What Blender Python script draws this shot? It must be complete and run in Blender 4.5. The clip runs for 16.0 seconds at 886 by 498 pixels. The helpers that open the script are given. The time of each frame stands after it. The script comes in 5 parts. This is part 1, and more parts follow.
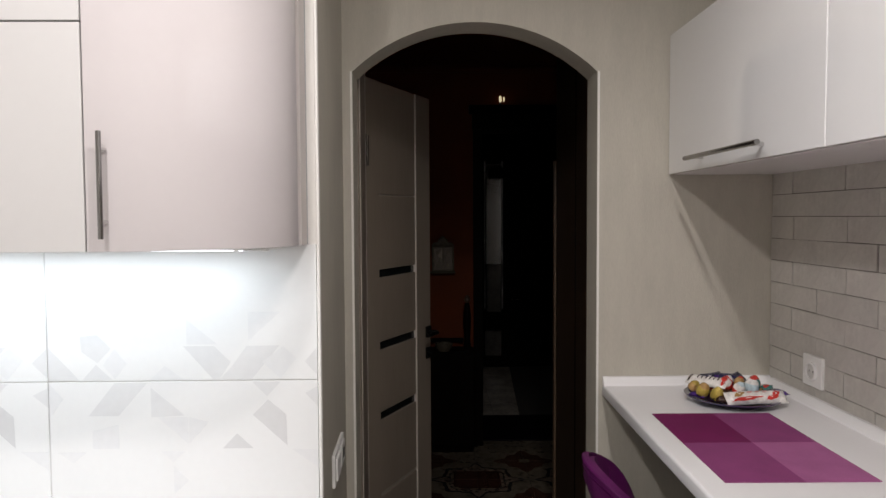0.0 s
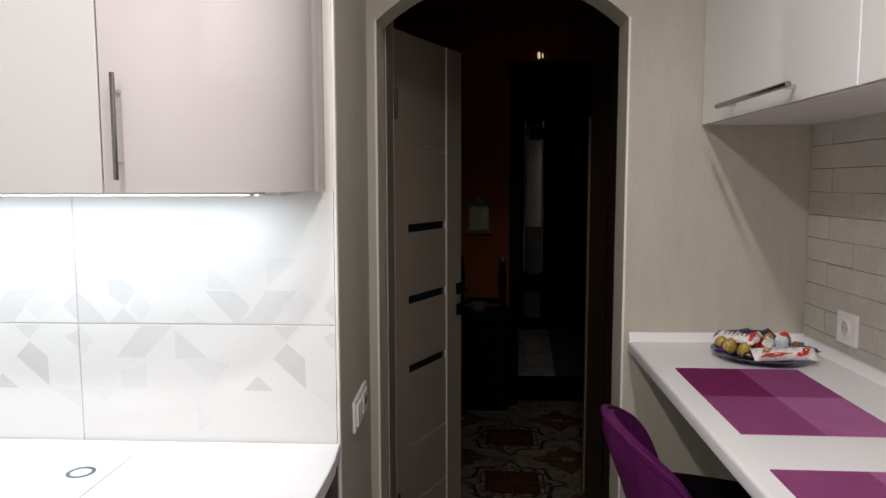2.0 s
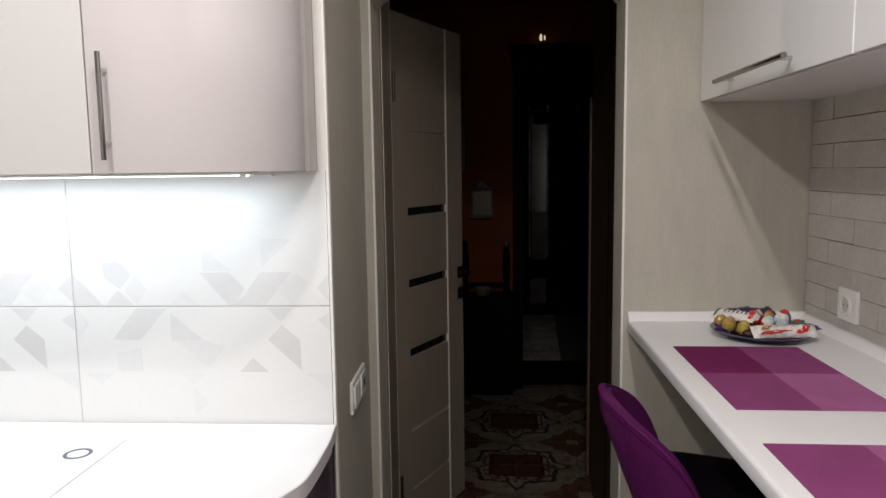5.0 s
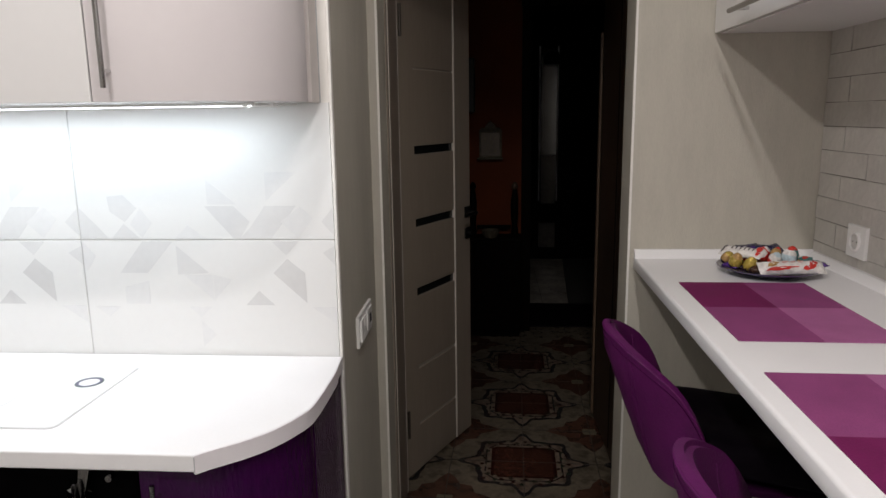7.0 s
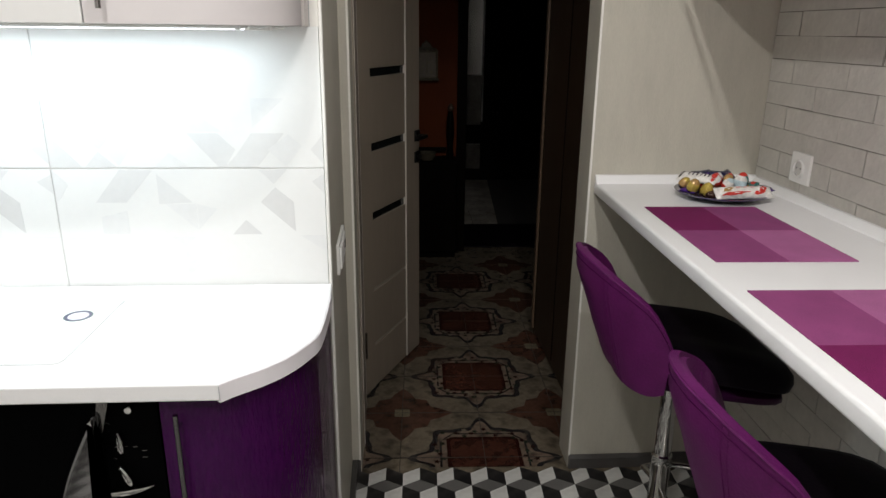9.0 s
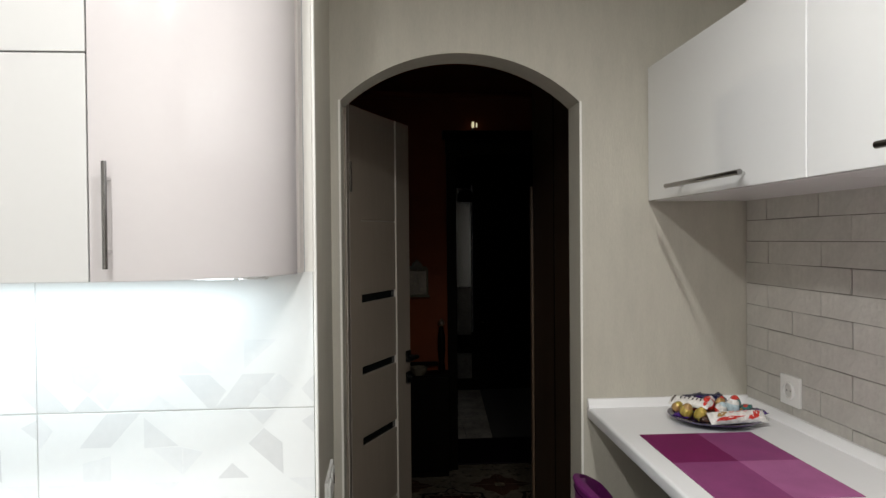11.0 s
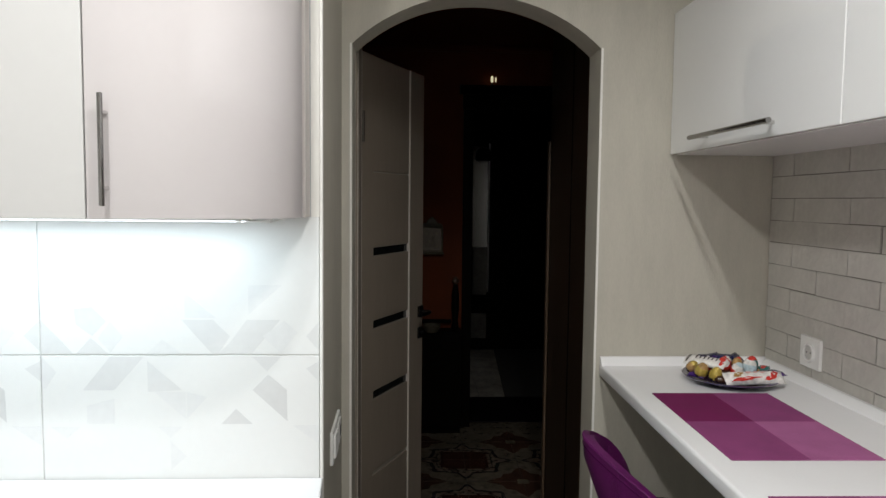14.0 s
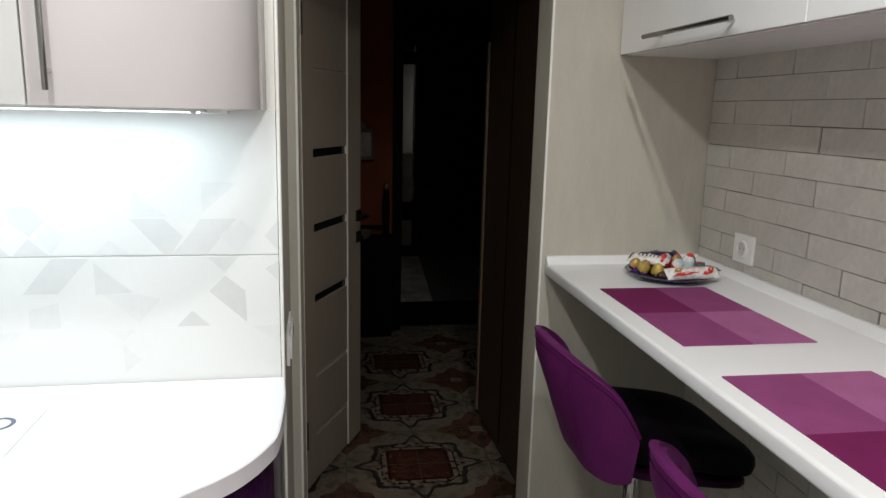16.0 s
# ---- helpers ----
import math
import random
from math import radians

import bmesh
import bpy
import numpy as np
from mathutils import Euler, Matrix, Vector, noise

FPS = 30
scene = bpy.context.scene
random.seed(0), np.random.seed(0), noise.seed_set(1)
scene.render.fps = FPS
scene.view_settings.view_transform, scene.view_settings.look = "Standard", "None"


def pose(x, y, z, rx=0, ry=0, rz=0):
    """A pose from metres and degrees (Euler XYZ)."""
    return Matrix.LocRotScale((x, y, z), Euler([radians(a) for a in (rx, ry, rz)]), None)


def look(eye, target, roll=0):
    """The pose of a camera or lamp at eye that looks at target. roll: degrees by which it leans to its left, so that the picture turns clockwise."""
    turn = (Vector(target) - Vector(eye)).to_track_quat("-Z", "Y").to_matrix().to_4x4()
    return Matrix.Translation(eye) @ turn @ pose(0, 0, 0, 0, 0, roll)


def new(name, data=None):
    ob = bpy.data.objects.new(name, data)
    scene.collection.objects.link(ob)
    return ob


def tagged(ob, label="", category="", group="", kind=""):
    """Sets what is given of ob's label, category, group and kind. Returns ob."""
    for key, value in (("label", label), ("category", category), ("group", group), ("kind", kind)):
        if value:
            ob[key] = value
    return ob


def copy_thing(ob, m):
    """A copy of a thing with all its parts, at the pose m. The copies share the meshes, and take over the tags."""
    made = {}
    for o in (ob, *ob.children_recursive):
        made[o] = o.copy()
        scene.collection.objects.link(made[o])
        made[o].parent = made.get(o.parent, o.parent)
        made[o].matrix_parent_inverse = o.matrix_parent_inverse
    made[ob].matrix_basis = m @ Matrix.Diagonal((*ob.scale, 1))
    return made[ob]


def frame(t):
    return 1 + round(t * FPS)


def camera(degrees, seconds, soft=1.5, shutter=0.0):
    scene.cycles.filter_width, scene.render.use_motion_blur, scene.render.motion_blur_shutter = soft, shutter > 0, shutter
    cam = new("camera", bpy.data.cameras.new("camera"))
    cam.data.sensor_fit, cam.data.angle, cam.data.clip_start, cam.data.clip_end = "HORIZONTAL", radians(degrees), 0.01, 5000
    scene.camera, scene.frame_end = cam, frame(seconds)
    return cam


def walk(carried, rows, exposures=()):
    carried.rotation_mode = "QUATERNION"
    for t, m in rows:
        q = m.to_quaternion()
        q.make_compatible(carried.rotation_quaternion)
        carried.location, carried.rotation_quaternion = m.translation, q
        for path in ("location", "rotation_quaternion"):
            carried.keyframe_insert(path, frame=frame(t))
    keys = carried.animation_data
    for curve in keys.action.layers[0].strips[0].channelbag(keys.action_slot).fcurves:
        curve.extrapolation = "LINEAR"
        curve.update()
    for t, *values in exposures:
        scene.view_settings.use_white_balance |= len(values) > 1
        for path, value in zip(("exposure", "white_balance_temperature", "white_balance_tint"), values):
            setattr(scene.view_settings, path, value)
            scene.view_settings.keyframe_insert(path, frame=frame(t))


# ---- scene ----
cam = camera(65.4, 16.0)
PATH = [
    (0, (0.059, -0.112, 1.472), (0.095, 1.885, 1.379), -0.3),
    (0.5, (0.07, -0.112, 1.468), (0.088, 1.886, 1.378), -0.2),
    (1, (0.086, -0.11, 1.455), (0.082, 1.886, 1.342), -0.3),
    (1.5, (0.107, -0.103, 1.439), (0.045, 1.89, 1.286), -0.2),
    (2, (0.122, -0.103, 1.432), (0.026, 1.886, 1.24), -0.1),
    (2.5, (0.13, -0.107, 1.438), (0.046, 1.884, 1.267), -0.3),
    (3, (0.136, -0.109, 1.445), (0.061, 1.884, 1.301), -0.7),
    (3.2, (0.139, -0.107, 1.445), (0.058, 1.887, 1.308), -1.1),
    (5.3, (0.159, -0.093, 1.401), (0.017, 1.884, 1.132), -0.6),
    (5.5, (0.162, -0.092, 1.396), (0.005, 1.879, 1.096), -0.6),
    (6, (0.161, -0.091, 1.395), (0.009, 1.877, 1.072), -0.6),
    (6.5, (0.165, -0.09, 1.396), (0.013, 1.878, 1.075), -0.8),
    (7, (0.163, -0.091, 1.382), (0.015, 1.867, 1.004), -0.8),
    (7.5, (0.164, -0.098, 1.367), (0.043, 1.84, 0.889), -0.7),
    (8, (0.158, -0.104, 1.363), (0.048, 1.826, 0.848), -0.7),
    (8.3, (0.156, -0.106, 1.364), (0.052, 1.82, 0.833), -0.6),
    (8.4, (-0.014, -0.123, 1.406), (0.099, 1.779, 0.8), 0.7),
    (8.5, (-0.018, -0.122, 1.406), (0.099, 1.78, 0.8), 0.7),
    (9, (-0.018, -0.127, 1.409), (0.098, 1.776, 0.805), 0.6),
    (9.5, (-0.015, -0.13, 1.417), (0.108, 1.789, 0.866), 0.4),
    (10, (-0.012, -0.135, 1.445), (0.118, 1.837, 1.137), -0.1),
    (10.2, (-0.019, -0.136, 1.462), (0.119, 1.846, 1.237), -0.3),
    (12.3, (-0.004, -0.132, 1.49), (0.145, 1.862, 1.525), -0.6),
    (12.5, (-0.004, -0.128, 1.489), (0.152, 1.866, 1.524), -0.6),
    (13, (0.001, -0.118, 1.48), (0.152, 1.876, 1.489), -0.2),
    (13.5, (0.015, -0.105, 1.466), (0.115, 1.892, 1.413), 0.2),
    (14, (0.006, -0.087, 1.451), (0.098, 1.906, 1.312), 0.6),
    (14.5, (-0.031, -0.081, 1.451), (0.126, 1.904, 1.265), 0.6),
    (15, (-0.062, -0.076, 1.441), (0.187, 1.898, 1.231), 1.4),
    (15.5, (-0.077, -0.066, 1.431), (0.201, 1.892, 1.135), 1.5),
    (16, (-0.094, -0.062, 1.421), (0.242, 1.87, 1.028), 1.4),
]
walk(cam, [(t, look(eye, aim, lean)) for t, eye, aim, lean in PATH],
     exposures=[(0, -0.16, 6380, 14), (2.5, -0.17, 6380, 14), (6, -0.16, 6380, 13.5), (6.9, -0.26, 6380, 13.5), (8, -0.02, 6370, 12), (8.5, 0.04, 6310, 9.5), (9.5, 0.04, 6270, 8), (10.2, 0.05, 6250, 7.2), (12.4, -0.02, 6150, 6.5), (13.2, -0.05, 6140, 6.5), (16, -0.05, 6170, 7)])

# ---- light ----
world = bpy.data.worlds.new("night")
scene.world = world
world.use_nodes = True
world.node_tree.nodes["Background"].inputs[0].default_value = (0.010, 0.012, 0.018, 1)
world.node_tree.nodes["Background"].inputs[1].default_value = 0.3

CEIL = 2.62      # kitchen ceiling
F = -0.04        # finished floor
# Rows in x follow the shadow edges; the rear pair is added, unseen.
LAMPS = [(0.29, 0.30), (-0.45, 0.30), (0.29, -0.55), (-0.45, -0.55)]


def point_lamp(x, y, z, watts, colour, radius):
    d = bpy.data.lights.new("lamp_light", "SPOT")
    d.energy, d.color, d.shadow_soft_size = watts, colour, radius
    d.spot_size, d.spot_blend = radians(174), 0.62
    o = new("lamp_light", d)
    o.matrix_world = pose(x, y, z)
    return o


for n_lamp, (lx, ly) in enumerate(LAMPS):
    point_lamp(lx, ly, CEIL - 0.06, (37, 35.5, 32.5, 31.5)[n_lamp], (1.0, 0.955, 0.915), 0.035)

strip = bpy.data.lights.new("strip_light", "AREA")
strip.shape, strip.size, strip.size_y, strip.energy, strip.color = "RECTANGLE", 1.56, 0.012, 4.9, (0.84, 0.95, 1.0)
new("strip_light", strip).matrix_world = pose(-1.09, 1.275, 1.4055)


# ---- materials ----
def material(name, colour, rough=0.5, metal=0.0, vary=0.06, scale=6.0, stretch=(1, 1, 1), bump=0.0, fine=60.0, coat=0.0,
             spec=0.5, dirt=0.0, dirt_colour=(0.1, 0.09, 0.08), island=0.0, emit=0.0, emit_colour=None, sheen=0.0):
    """Two scales of noise vary the colour and the gloss; bump gives the fine relief."""
    m = bpy.data.materials.new(name)
    m.use_nodes = True
    nt = m.node_tree
    b = nt.nodes["Principled BSDF"]
    b.inputs["Metallic"].default_value = metal
    b.inputs["Coat Weight"].default_value = coat
    b.inputs["Coat Roughness"].default_value = 0.06
    b.inputs["Specular IOR Level"].default_value = spec
    b.inputs["Sheen Weight"].default_value = sheen
    tc = nt.nodes.new("ShaderNodeTexCoord")
    mp = nt.nodes.new("ShaderNodeMapping")
    mp.inputs["Scale"].default_value = stretch
    nt.links.new(tc.outputs["Object"], mp.inputs["Vector"])

    def noise_at(s, detail):
        n = nt.nodes.new("ShaderNodeTexNoise")
        n.inputs["Scale"].default_value, n.inputs["Detail"].default_value = s, detail
        nt.links.new(mp.outputs["Vector"], n.inputs["Vector"])
        return n.outputs["Fac"]

    def maths(op, a, v):
        n = nt.nodes.new("ShaderNodeMath")
        n.operation = op
        for k, value in enumerate((a, v)):
            if isinstance(value, (int, float)):
                n.inputs[k].default_value = value
            else:
                nt.links.new(value, n.inputs[k])
        return n.outputs[0]

    coarse, grain = noise_at(scale, 3), noise_at(fine, 2)
    total = maths("ADD", maths("MULTIPLY", maths("SUBTRACT", coarse, 0.5), 2.4 * vary), maths("MULTIPLY", maths("SUBTRACT", grain, 0.5), 1.6 * vary))
    if island:
        info = nt.nodes.new("ShaderNodeObjectInfo")
        total = maths("ADD", total, maths("MULTIPLY", maths("SUBTRACT", info.outputs["Random"], 0.5), island))
    hsv = nt.nodes.new("ShaderNodeHueSaturation")
    hsv.inputs["Color"].default_value = (*colour, 1)
    nt.links.new(maths("ADD", total, 1.0), hsv.inputs["Value"])
    out = hsv.outputs["Color"]
    if dirt:
        mix = nt.nodes.new("ShaderNodeMixRGB")
        mix.inputs[2].default_value = (*dirt_colour, 1)
        ramp = nt.nodes.new("ShaderNodeValToRGB")
        ramp.color_ramp.elements[0].position, ramp.color_ramp.elements[1].position = 0.48, 0.70
        nt.links.new(noise_at(scale * 2.3, 5), ramp.inputs[0])
        nt.links.new(maths("MULTIPLY", ramp.outputs[0], dirt), mix.inputs[0])
        nt.links.new(out, mix.inputs[1])
        out = mix.outputs[0]
    nt.links.new(out, b.inputs["Base Color"])
    nt.links.new(maths("ADD", maths("MULTIPLY", maths("SUBTRACT", coarse, 0.5), 0.25 * rough), rough), b.inputs["Roughness"])
    if bump:
        bn = nt.nodes.new("ShaderNodeBump")
        bn.inputs["Strength"].default_value, bn.inputs["Distance"].default_value = 0.6, bump
        nt.links.new(grain, bn.inputs["Height"])
        nt.links.new(bn.outputs["Normal"], b.inputs["Normal"])
    if emit:
        b.inputs["Emission Color"].default_value = (*(emit_colour or colour), 1)
        b.inputs["Emission Strength"].default_value = emit
    return m


WALLPAPER = material("wallpaper", (0.478, 0.450, 0.380), 0.75, vary=0.09, scale=5, stretch=(6, 6, 1.3), bump=0.0010, fine=60)
PLASTER = material("plaster", (0.76, 0.74, 0.70), 0.7, vary=0.03, scale=4, bump=0.0003, fine=180)
CEILING = material("ceiling_paint", (0.80, 0.79, 0.77), 0.8, vary=0.02, scale=3)
TRIM = material("corner_trim", (0.80, 0.78, 0.73), 0.4, vary=0.02, scale=7)
TILE = material("glazed_tile", (0.76, 0.76, 0.745), 0.14, vary=0.02, scale=4, coat=0.2)
PRINT = [material("tile_print_" + n, c, 0.14, vary=0.05, scale=9, coat=0.2)
         for n, c in (("pale", (0.726, 0.727, 0.720)), ("mid", (0.684, 0.684, 0.676)), ("dark", (0.634, 0.631, 0.622)))]
GROUT = material("grout", (0.62, 0.61, 0.59), 0.9, vary=0.08, scale=30)
CREAM = material("cream_gloss_front", (0.70, 0.69, 0.675), 0.10, vary=0.015, scale=3, coat=0.5)
LILAC = material("pale_lilac_gloss_front", (0.668, 0.626, 0.622), 0.13, vary=0.015, scale=3, coat=0.6)
WHITE = material("white_gloss_front", (0.85, 0.845, 0.835), 0.09, vary=0.012, scale=3, coat=0.6)
PANEL = material("beige_board", (0.56, 0.515, 0.485), 0.4, vary=0.03, scale=5)
BODY = material("white_cabinet_board", (0.74, 0.73, 0.71), 0.35, vary=0.02, scale=5)
LAMINATE = material("white_laminate", (0.83, 0.82, 0.818), 0.33, vary=0.025, scale=8, bump=0.0002, fine=260)
EDGEBAND = material("edge_band", (0.85, 0.81, 0.83), 0.4, vary=0.02, scale=12)
PURPLE = material("purple_gloss_front", (0.037, 0.0020, 0.047), 0.11, vary=0.25, scale=6, stretch=(16, 16, 4), bump=0.0075, fine=10, coat=0.14, spec=0.22)
# Chrome taken darker to imitate the reflection of a dark room.
DARKENED_CHROME = material("darkened_chrome", (0.24, 0.236, 0.24), 0.06, 1.0, vary=0.1, scale=15)
CHROME = material("chrome", (0.62, 0.61, 0.60), 0.05, 1.0, vary=0.03, scale=20)
STEEL = material("brushed_steel", (0.28, 0.272, 0.266), 0.13, 1.0, vary=0.08, scale=12, stretch=(1, 1, 0.1))
BLACK_GLASS = material("black_glass", (0.0010, 0.0010, 0.0011), 0.16, vary=0.1, scale=5, spec=0.02)
HOB_GLASS = material("white_glass", (0.80, 0.80, 0.80), 0.10, vary=0.01, scale=4, coat=0.4)
HOB_SEAL = material("pale_seal", (0.60, 0.60, 0.60), 0.5, vary=0.05)
HOB_LINE = material("grey_print", (0.36, 0.36, 0.37), 0.4, vary=0.05)
RING_BLUE = material("blue_print", (0.085, 0.088, 0.16), 0.3, vary=0.1)
RING_DARK = material("grey_green_print", (0.10, 0.16, 0.12), 0.3, vary=0.1)
DOOR_WOOD = material("pale_grey_oak_veneer", (0.295, 0.245, 0.192), 0.5, vary=0.10, scale=5, stretch=(10, 10, 0.8), bump=0.0004, fine=22)
DOOR_EDGE = material("pale_moulding", (0.68, 0.63, 0.57), 0.4, vary=0.05, scale=6, stretch=(8, 8, 0.8))
DOOR_BEAD = material("bead_highlight", (0.40, 0.35, 0.295), 0.45, vary=0.08, scale=6, stretch=(1, 1, 8))
DARK_GLASS = material("dark_glass", (0.012, 0.014, 0.014), 0.12, vary=0.1, scale=4)
BLACK_METAL = material("blackened_metal", (0.02, 0.02, 0.02), 0.3, 0.8, vary=0.1, scale=30)
HINGE = material("hinge_bronze", (0.10, 0.085, 0.07), 0.4, 0.9, vary=0.1, scale=30)
BRICK = material("painted_brick", (0.533, 0.509, 0.462), 0.62, vary=0.12, scale=14, bump=0.0036, fine=55, island=0.07, dirt=0.24, dirt_colour=(0.42, 0.39, 0.36))
MORTAR = material("dark_mortar", (0.17, 0.155, 0.135), 0.95, vary=0.12, scale=40, bump=0.001)
PVC = material("white_plastic", (0.84, 0.83, 0.80), 0.3, vary=0.01, scale=9)
HOLE = material("socket_hole", (0.05, 0.05, 0.05), 0.6, vary=0.05)
MAT_TONES = [material("woven_" + n, c, 0.8, vary=0.20, scale=12, bump=0.0012, fine=380, spec=0.12)
             for n, c in (("dark", (0.155, 0.014, 0.081)), ("plum", (0.240, 0.056, 0.162)), ("mauve", (0.345, 0.112, 0.250)))]
LEATHER = material("purple_leatherette", (0.100, 0.0085, 0.085), 0.46, vary=0.28, scale=13, bump=0.0016, fine=190, spec=0.24)
LEATHER_DARK = material("plum_thread", (0.045, 0.003, 0.038), 0.8, vary=0.2, scale=40, spec=0.06)
# Darker copy of the purple, carrying the shade below the cushion.
LEATHER_PAN = material("shaded_purple_shell", (0.034, 0.003, 0.032), 0.5, vary=0.2, scale=12, spec=0.15)
LEATHER_BLACK = material("black_leatherette", (0.0070, 0.0048, 0.0078), 0.5, spec=0.06, vary=0.15, scale=7, bump=0.0008, fine=170)
PLATE = material("smoky_purple_glass", (0.060, 0.048, 0.115), 0.12, vary=0.1, scale=9, coat=0.4)
FOIL = {n: material("wrapper_" + n, c, 0.2, 0.3 if n in ("yellow", "gold") else 0.0, vary=0.35, scale=45, bump=0.006, fine=140, coat=0.5) for n, c in (
    ("white", (0.74, 0.71, 0.67)), ("yellow", (0.50, 0.37, 0.07)), ("brown", (0.05, 0.022, 0.012)), ("red", (0.55, 0.035, 0.025)),
    ("navy", (0.012, 0.013, 0.06)), ("violet", (0.065, 0.02, 0.17)), ("teal", (0.04, 0.16, 0.15)), ("gold", (0.46, 0.28, 0.10)),
    ("pink", (0.70, 0.42, 0.38)), ("ice", (0.50, 0.62, 0.66)))}
SKIRTING = material("dark_grey_skirting", (0.060, 0.055, 0.052), 0.45, vary=0.12, scale=8, stretch=(1, 1, 6))
FLOOR_TONES = [material("cube_tile_" + n, c, 0.35, vary=0.10, scale=14, island=0.12, dirt=0.2) for n, c in (
    ("white", (0.66, 0.65, 0.615)), ("grey", (0.135, 0.130, 0.122)), ("black", (0.016, 0.015, 0.015)))]
FLOOR_BED = material("floor_joint", (0.055, 0.05, 0.045), 0.9, vary=0.1, scale=30)
# Tile colours all darkened for the dim hall; the mottling is patina.
PATTERN = {n: material("dim_patina_tile_" + n, c, 0.12, vary=0.40, scale=9, fine=60, dirt=0.85, island=0.10, dirt_colour=d) for n, c, d in (
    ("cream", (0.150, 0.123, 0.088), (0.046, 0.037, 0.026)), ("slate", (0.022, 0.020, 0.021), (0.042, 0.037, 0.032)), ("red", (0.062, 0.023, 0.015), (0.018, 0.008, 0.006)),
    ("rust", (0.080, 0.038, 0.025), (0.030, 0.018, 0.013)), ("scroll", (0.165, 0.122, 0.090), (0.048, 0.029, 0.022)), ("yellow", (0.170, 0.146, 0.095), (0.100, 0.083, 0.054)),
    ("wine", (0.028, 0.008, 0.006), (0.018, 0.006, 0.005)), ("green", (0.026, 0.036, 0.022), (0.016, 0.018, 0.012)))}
HALL_JOINT = material("hall_joint", (0.052, 0.044, 0.036), 0.9, spec=0.1, vary=0.2, scale=30)
# Pale colour stands for the light falling on the far floor.
LIT_FLOOR = material("lit_floor_tile", (0.52, 0.47, 0.40), 0.22, vary=0.5, scale=7, fine=40, dirt=0.35, dirt_colour=(0.25, 0.22, 0.18))
ORANGE = material("orange_wall_paint", (0.150, 0.031, 0.005), 0.7, spec=0.25, vary=0.16, scale=5, bump=0.0008, fine=60)
# Hall wall colour darkened nearly to black to stand for shade.
SHADED_WALL = material("shaded_hall_wall", (0.030, 0.013, 0.007), 0.8, spec=0.1, vary=0.1, scale=5)
# Dark wood, taken down further to near-black for the unlit hall.
WENGE = material("darkened_wenge", (0.0035, 0.0022, 0.0016), 0.5, spec=0.05, vary=0.2, scale=5, stretch=(8, 8, 0.7), fine=20)
BROWN = material("brown_walnut_board", (0.042, 0.027, 0.017), 0.42, spec=0.22, vary=0.25, scale=4, stretch=(9, 9, 0.6), bump=0.0004, fine=18)
BROWN_EDGE = material("paler_brown", (0.105, 0.068, 0.043), 0.35, vary=0.12, scale=8)
MIRROR = material("old_mirror", (0.10, 0.098, 0.094), 0.20, 1.0, vary=0.05, scale=5)
# Darker copy of the mirror for the parts with a dimmer reflection.
DIM_MIRROR = material("mirror_dim_reflection", (0.06, 0.056, 0.052), 0.3, 1.0, vary=0.4, scale=9)
PAPER = material("painted_key_box", (0.115, 0.095, 0.062), 0.7, vary=0.4, scale=14, dirt=0.7, dirt_colour=(0.05, 0.045, 0.03))
SATIN = material("satin_chrome", (0.62, 0.61, 0.60), 0.38, 1.0, vary=0.05, scale=20)
GLOW = material("warm_glow", (1.0, 0.82, 0.5), 0.4, vary=0.0, emit=0.7)
DIFFUSER = material("led_diffuser", (0.9, 0.95, 1.0), 0.5, vary=0.0, emit=4.0)
LAMP_GLASS = material("lamp_diffuser", (1.0, 0.93, 0.82), 0.5, vary=0.0, emit=8.0)


# ---- mesh helpers ----
def part(name, bm, mat, parent=None, label="", smooth=False):
    """Link a bmesh as one mesh object under a thing or a part; mat may be a list for several slots."""
    me = bpy.data.meshes.new(name)
    bmesh.ops.recalc_face_normals(bm, faces=bm.faces)
    if smooth:
        for f in bm.faces:
            f.smooth = True
    bm.to_mesh(me)
    bm.free()
    for m in (mat if isinstance(mat, list) else [mat]):
        me.materials.append(m)
    if smooth:
        me.set_sharp_from_angle(angle=radians(38))
    o = new(name, me)
    if parent is not None:
        o.parent = parent
    return tagged(o, label)


def thing(name, label, category, x=0, y=0, z=0, rz=0, group=""):
    o = new(name)
    o.empty_display_size = 0.05
    o.matrix_world = pose(x, y, z, 0, 0, rz)
    return tagged(o, label, category, group)


def structure(o, label=""):
    return tagged(o, label, kind="structure")


def box(x0, x1, y0, y1, z0, z1, bevel=0.0, seg=2, bm=None, slot=0):
    own = bmesh.new()
    bmesh.ops.create_cube(own, size=1)
    for v in own.verts:
        v.co = Vector((x0 + (v.co.x + 0.5) * (x1 - x0), y0 + (v.co.y + 0.5) * (y1 - y0), z0 + (v.co.z + 0.5) * (z1 - z0)))
    if bevel:
        bmesh.ops.bevel(own, geom=own.edges[:], offset=bevel, segments=seg, affect="EDGES", profile=0.5)
    for f in own.faces:
        f.material_index = slot
    if bm is None:
        return own
    tmp = bpy.data.meshes.new("tmp")
    own.to_mesh(tmp)
    own.free()
    bm.from_mesh(tmp)
    bpy.data.meshes.remove(tmp)
    return bm


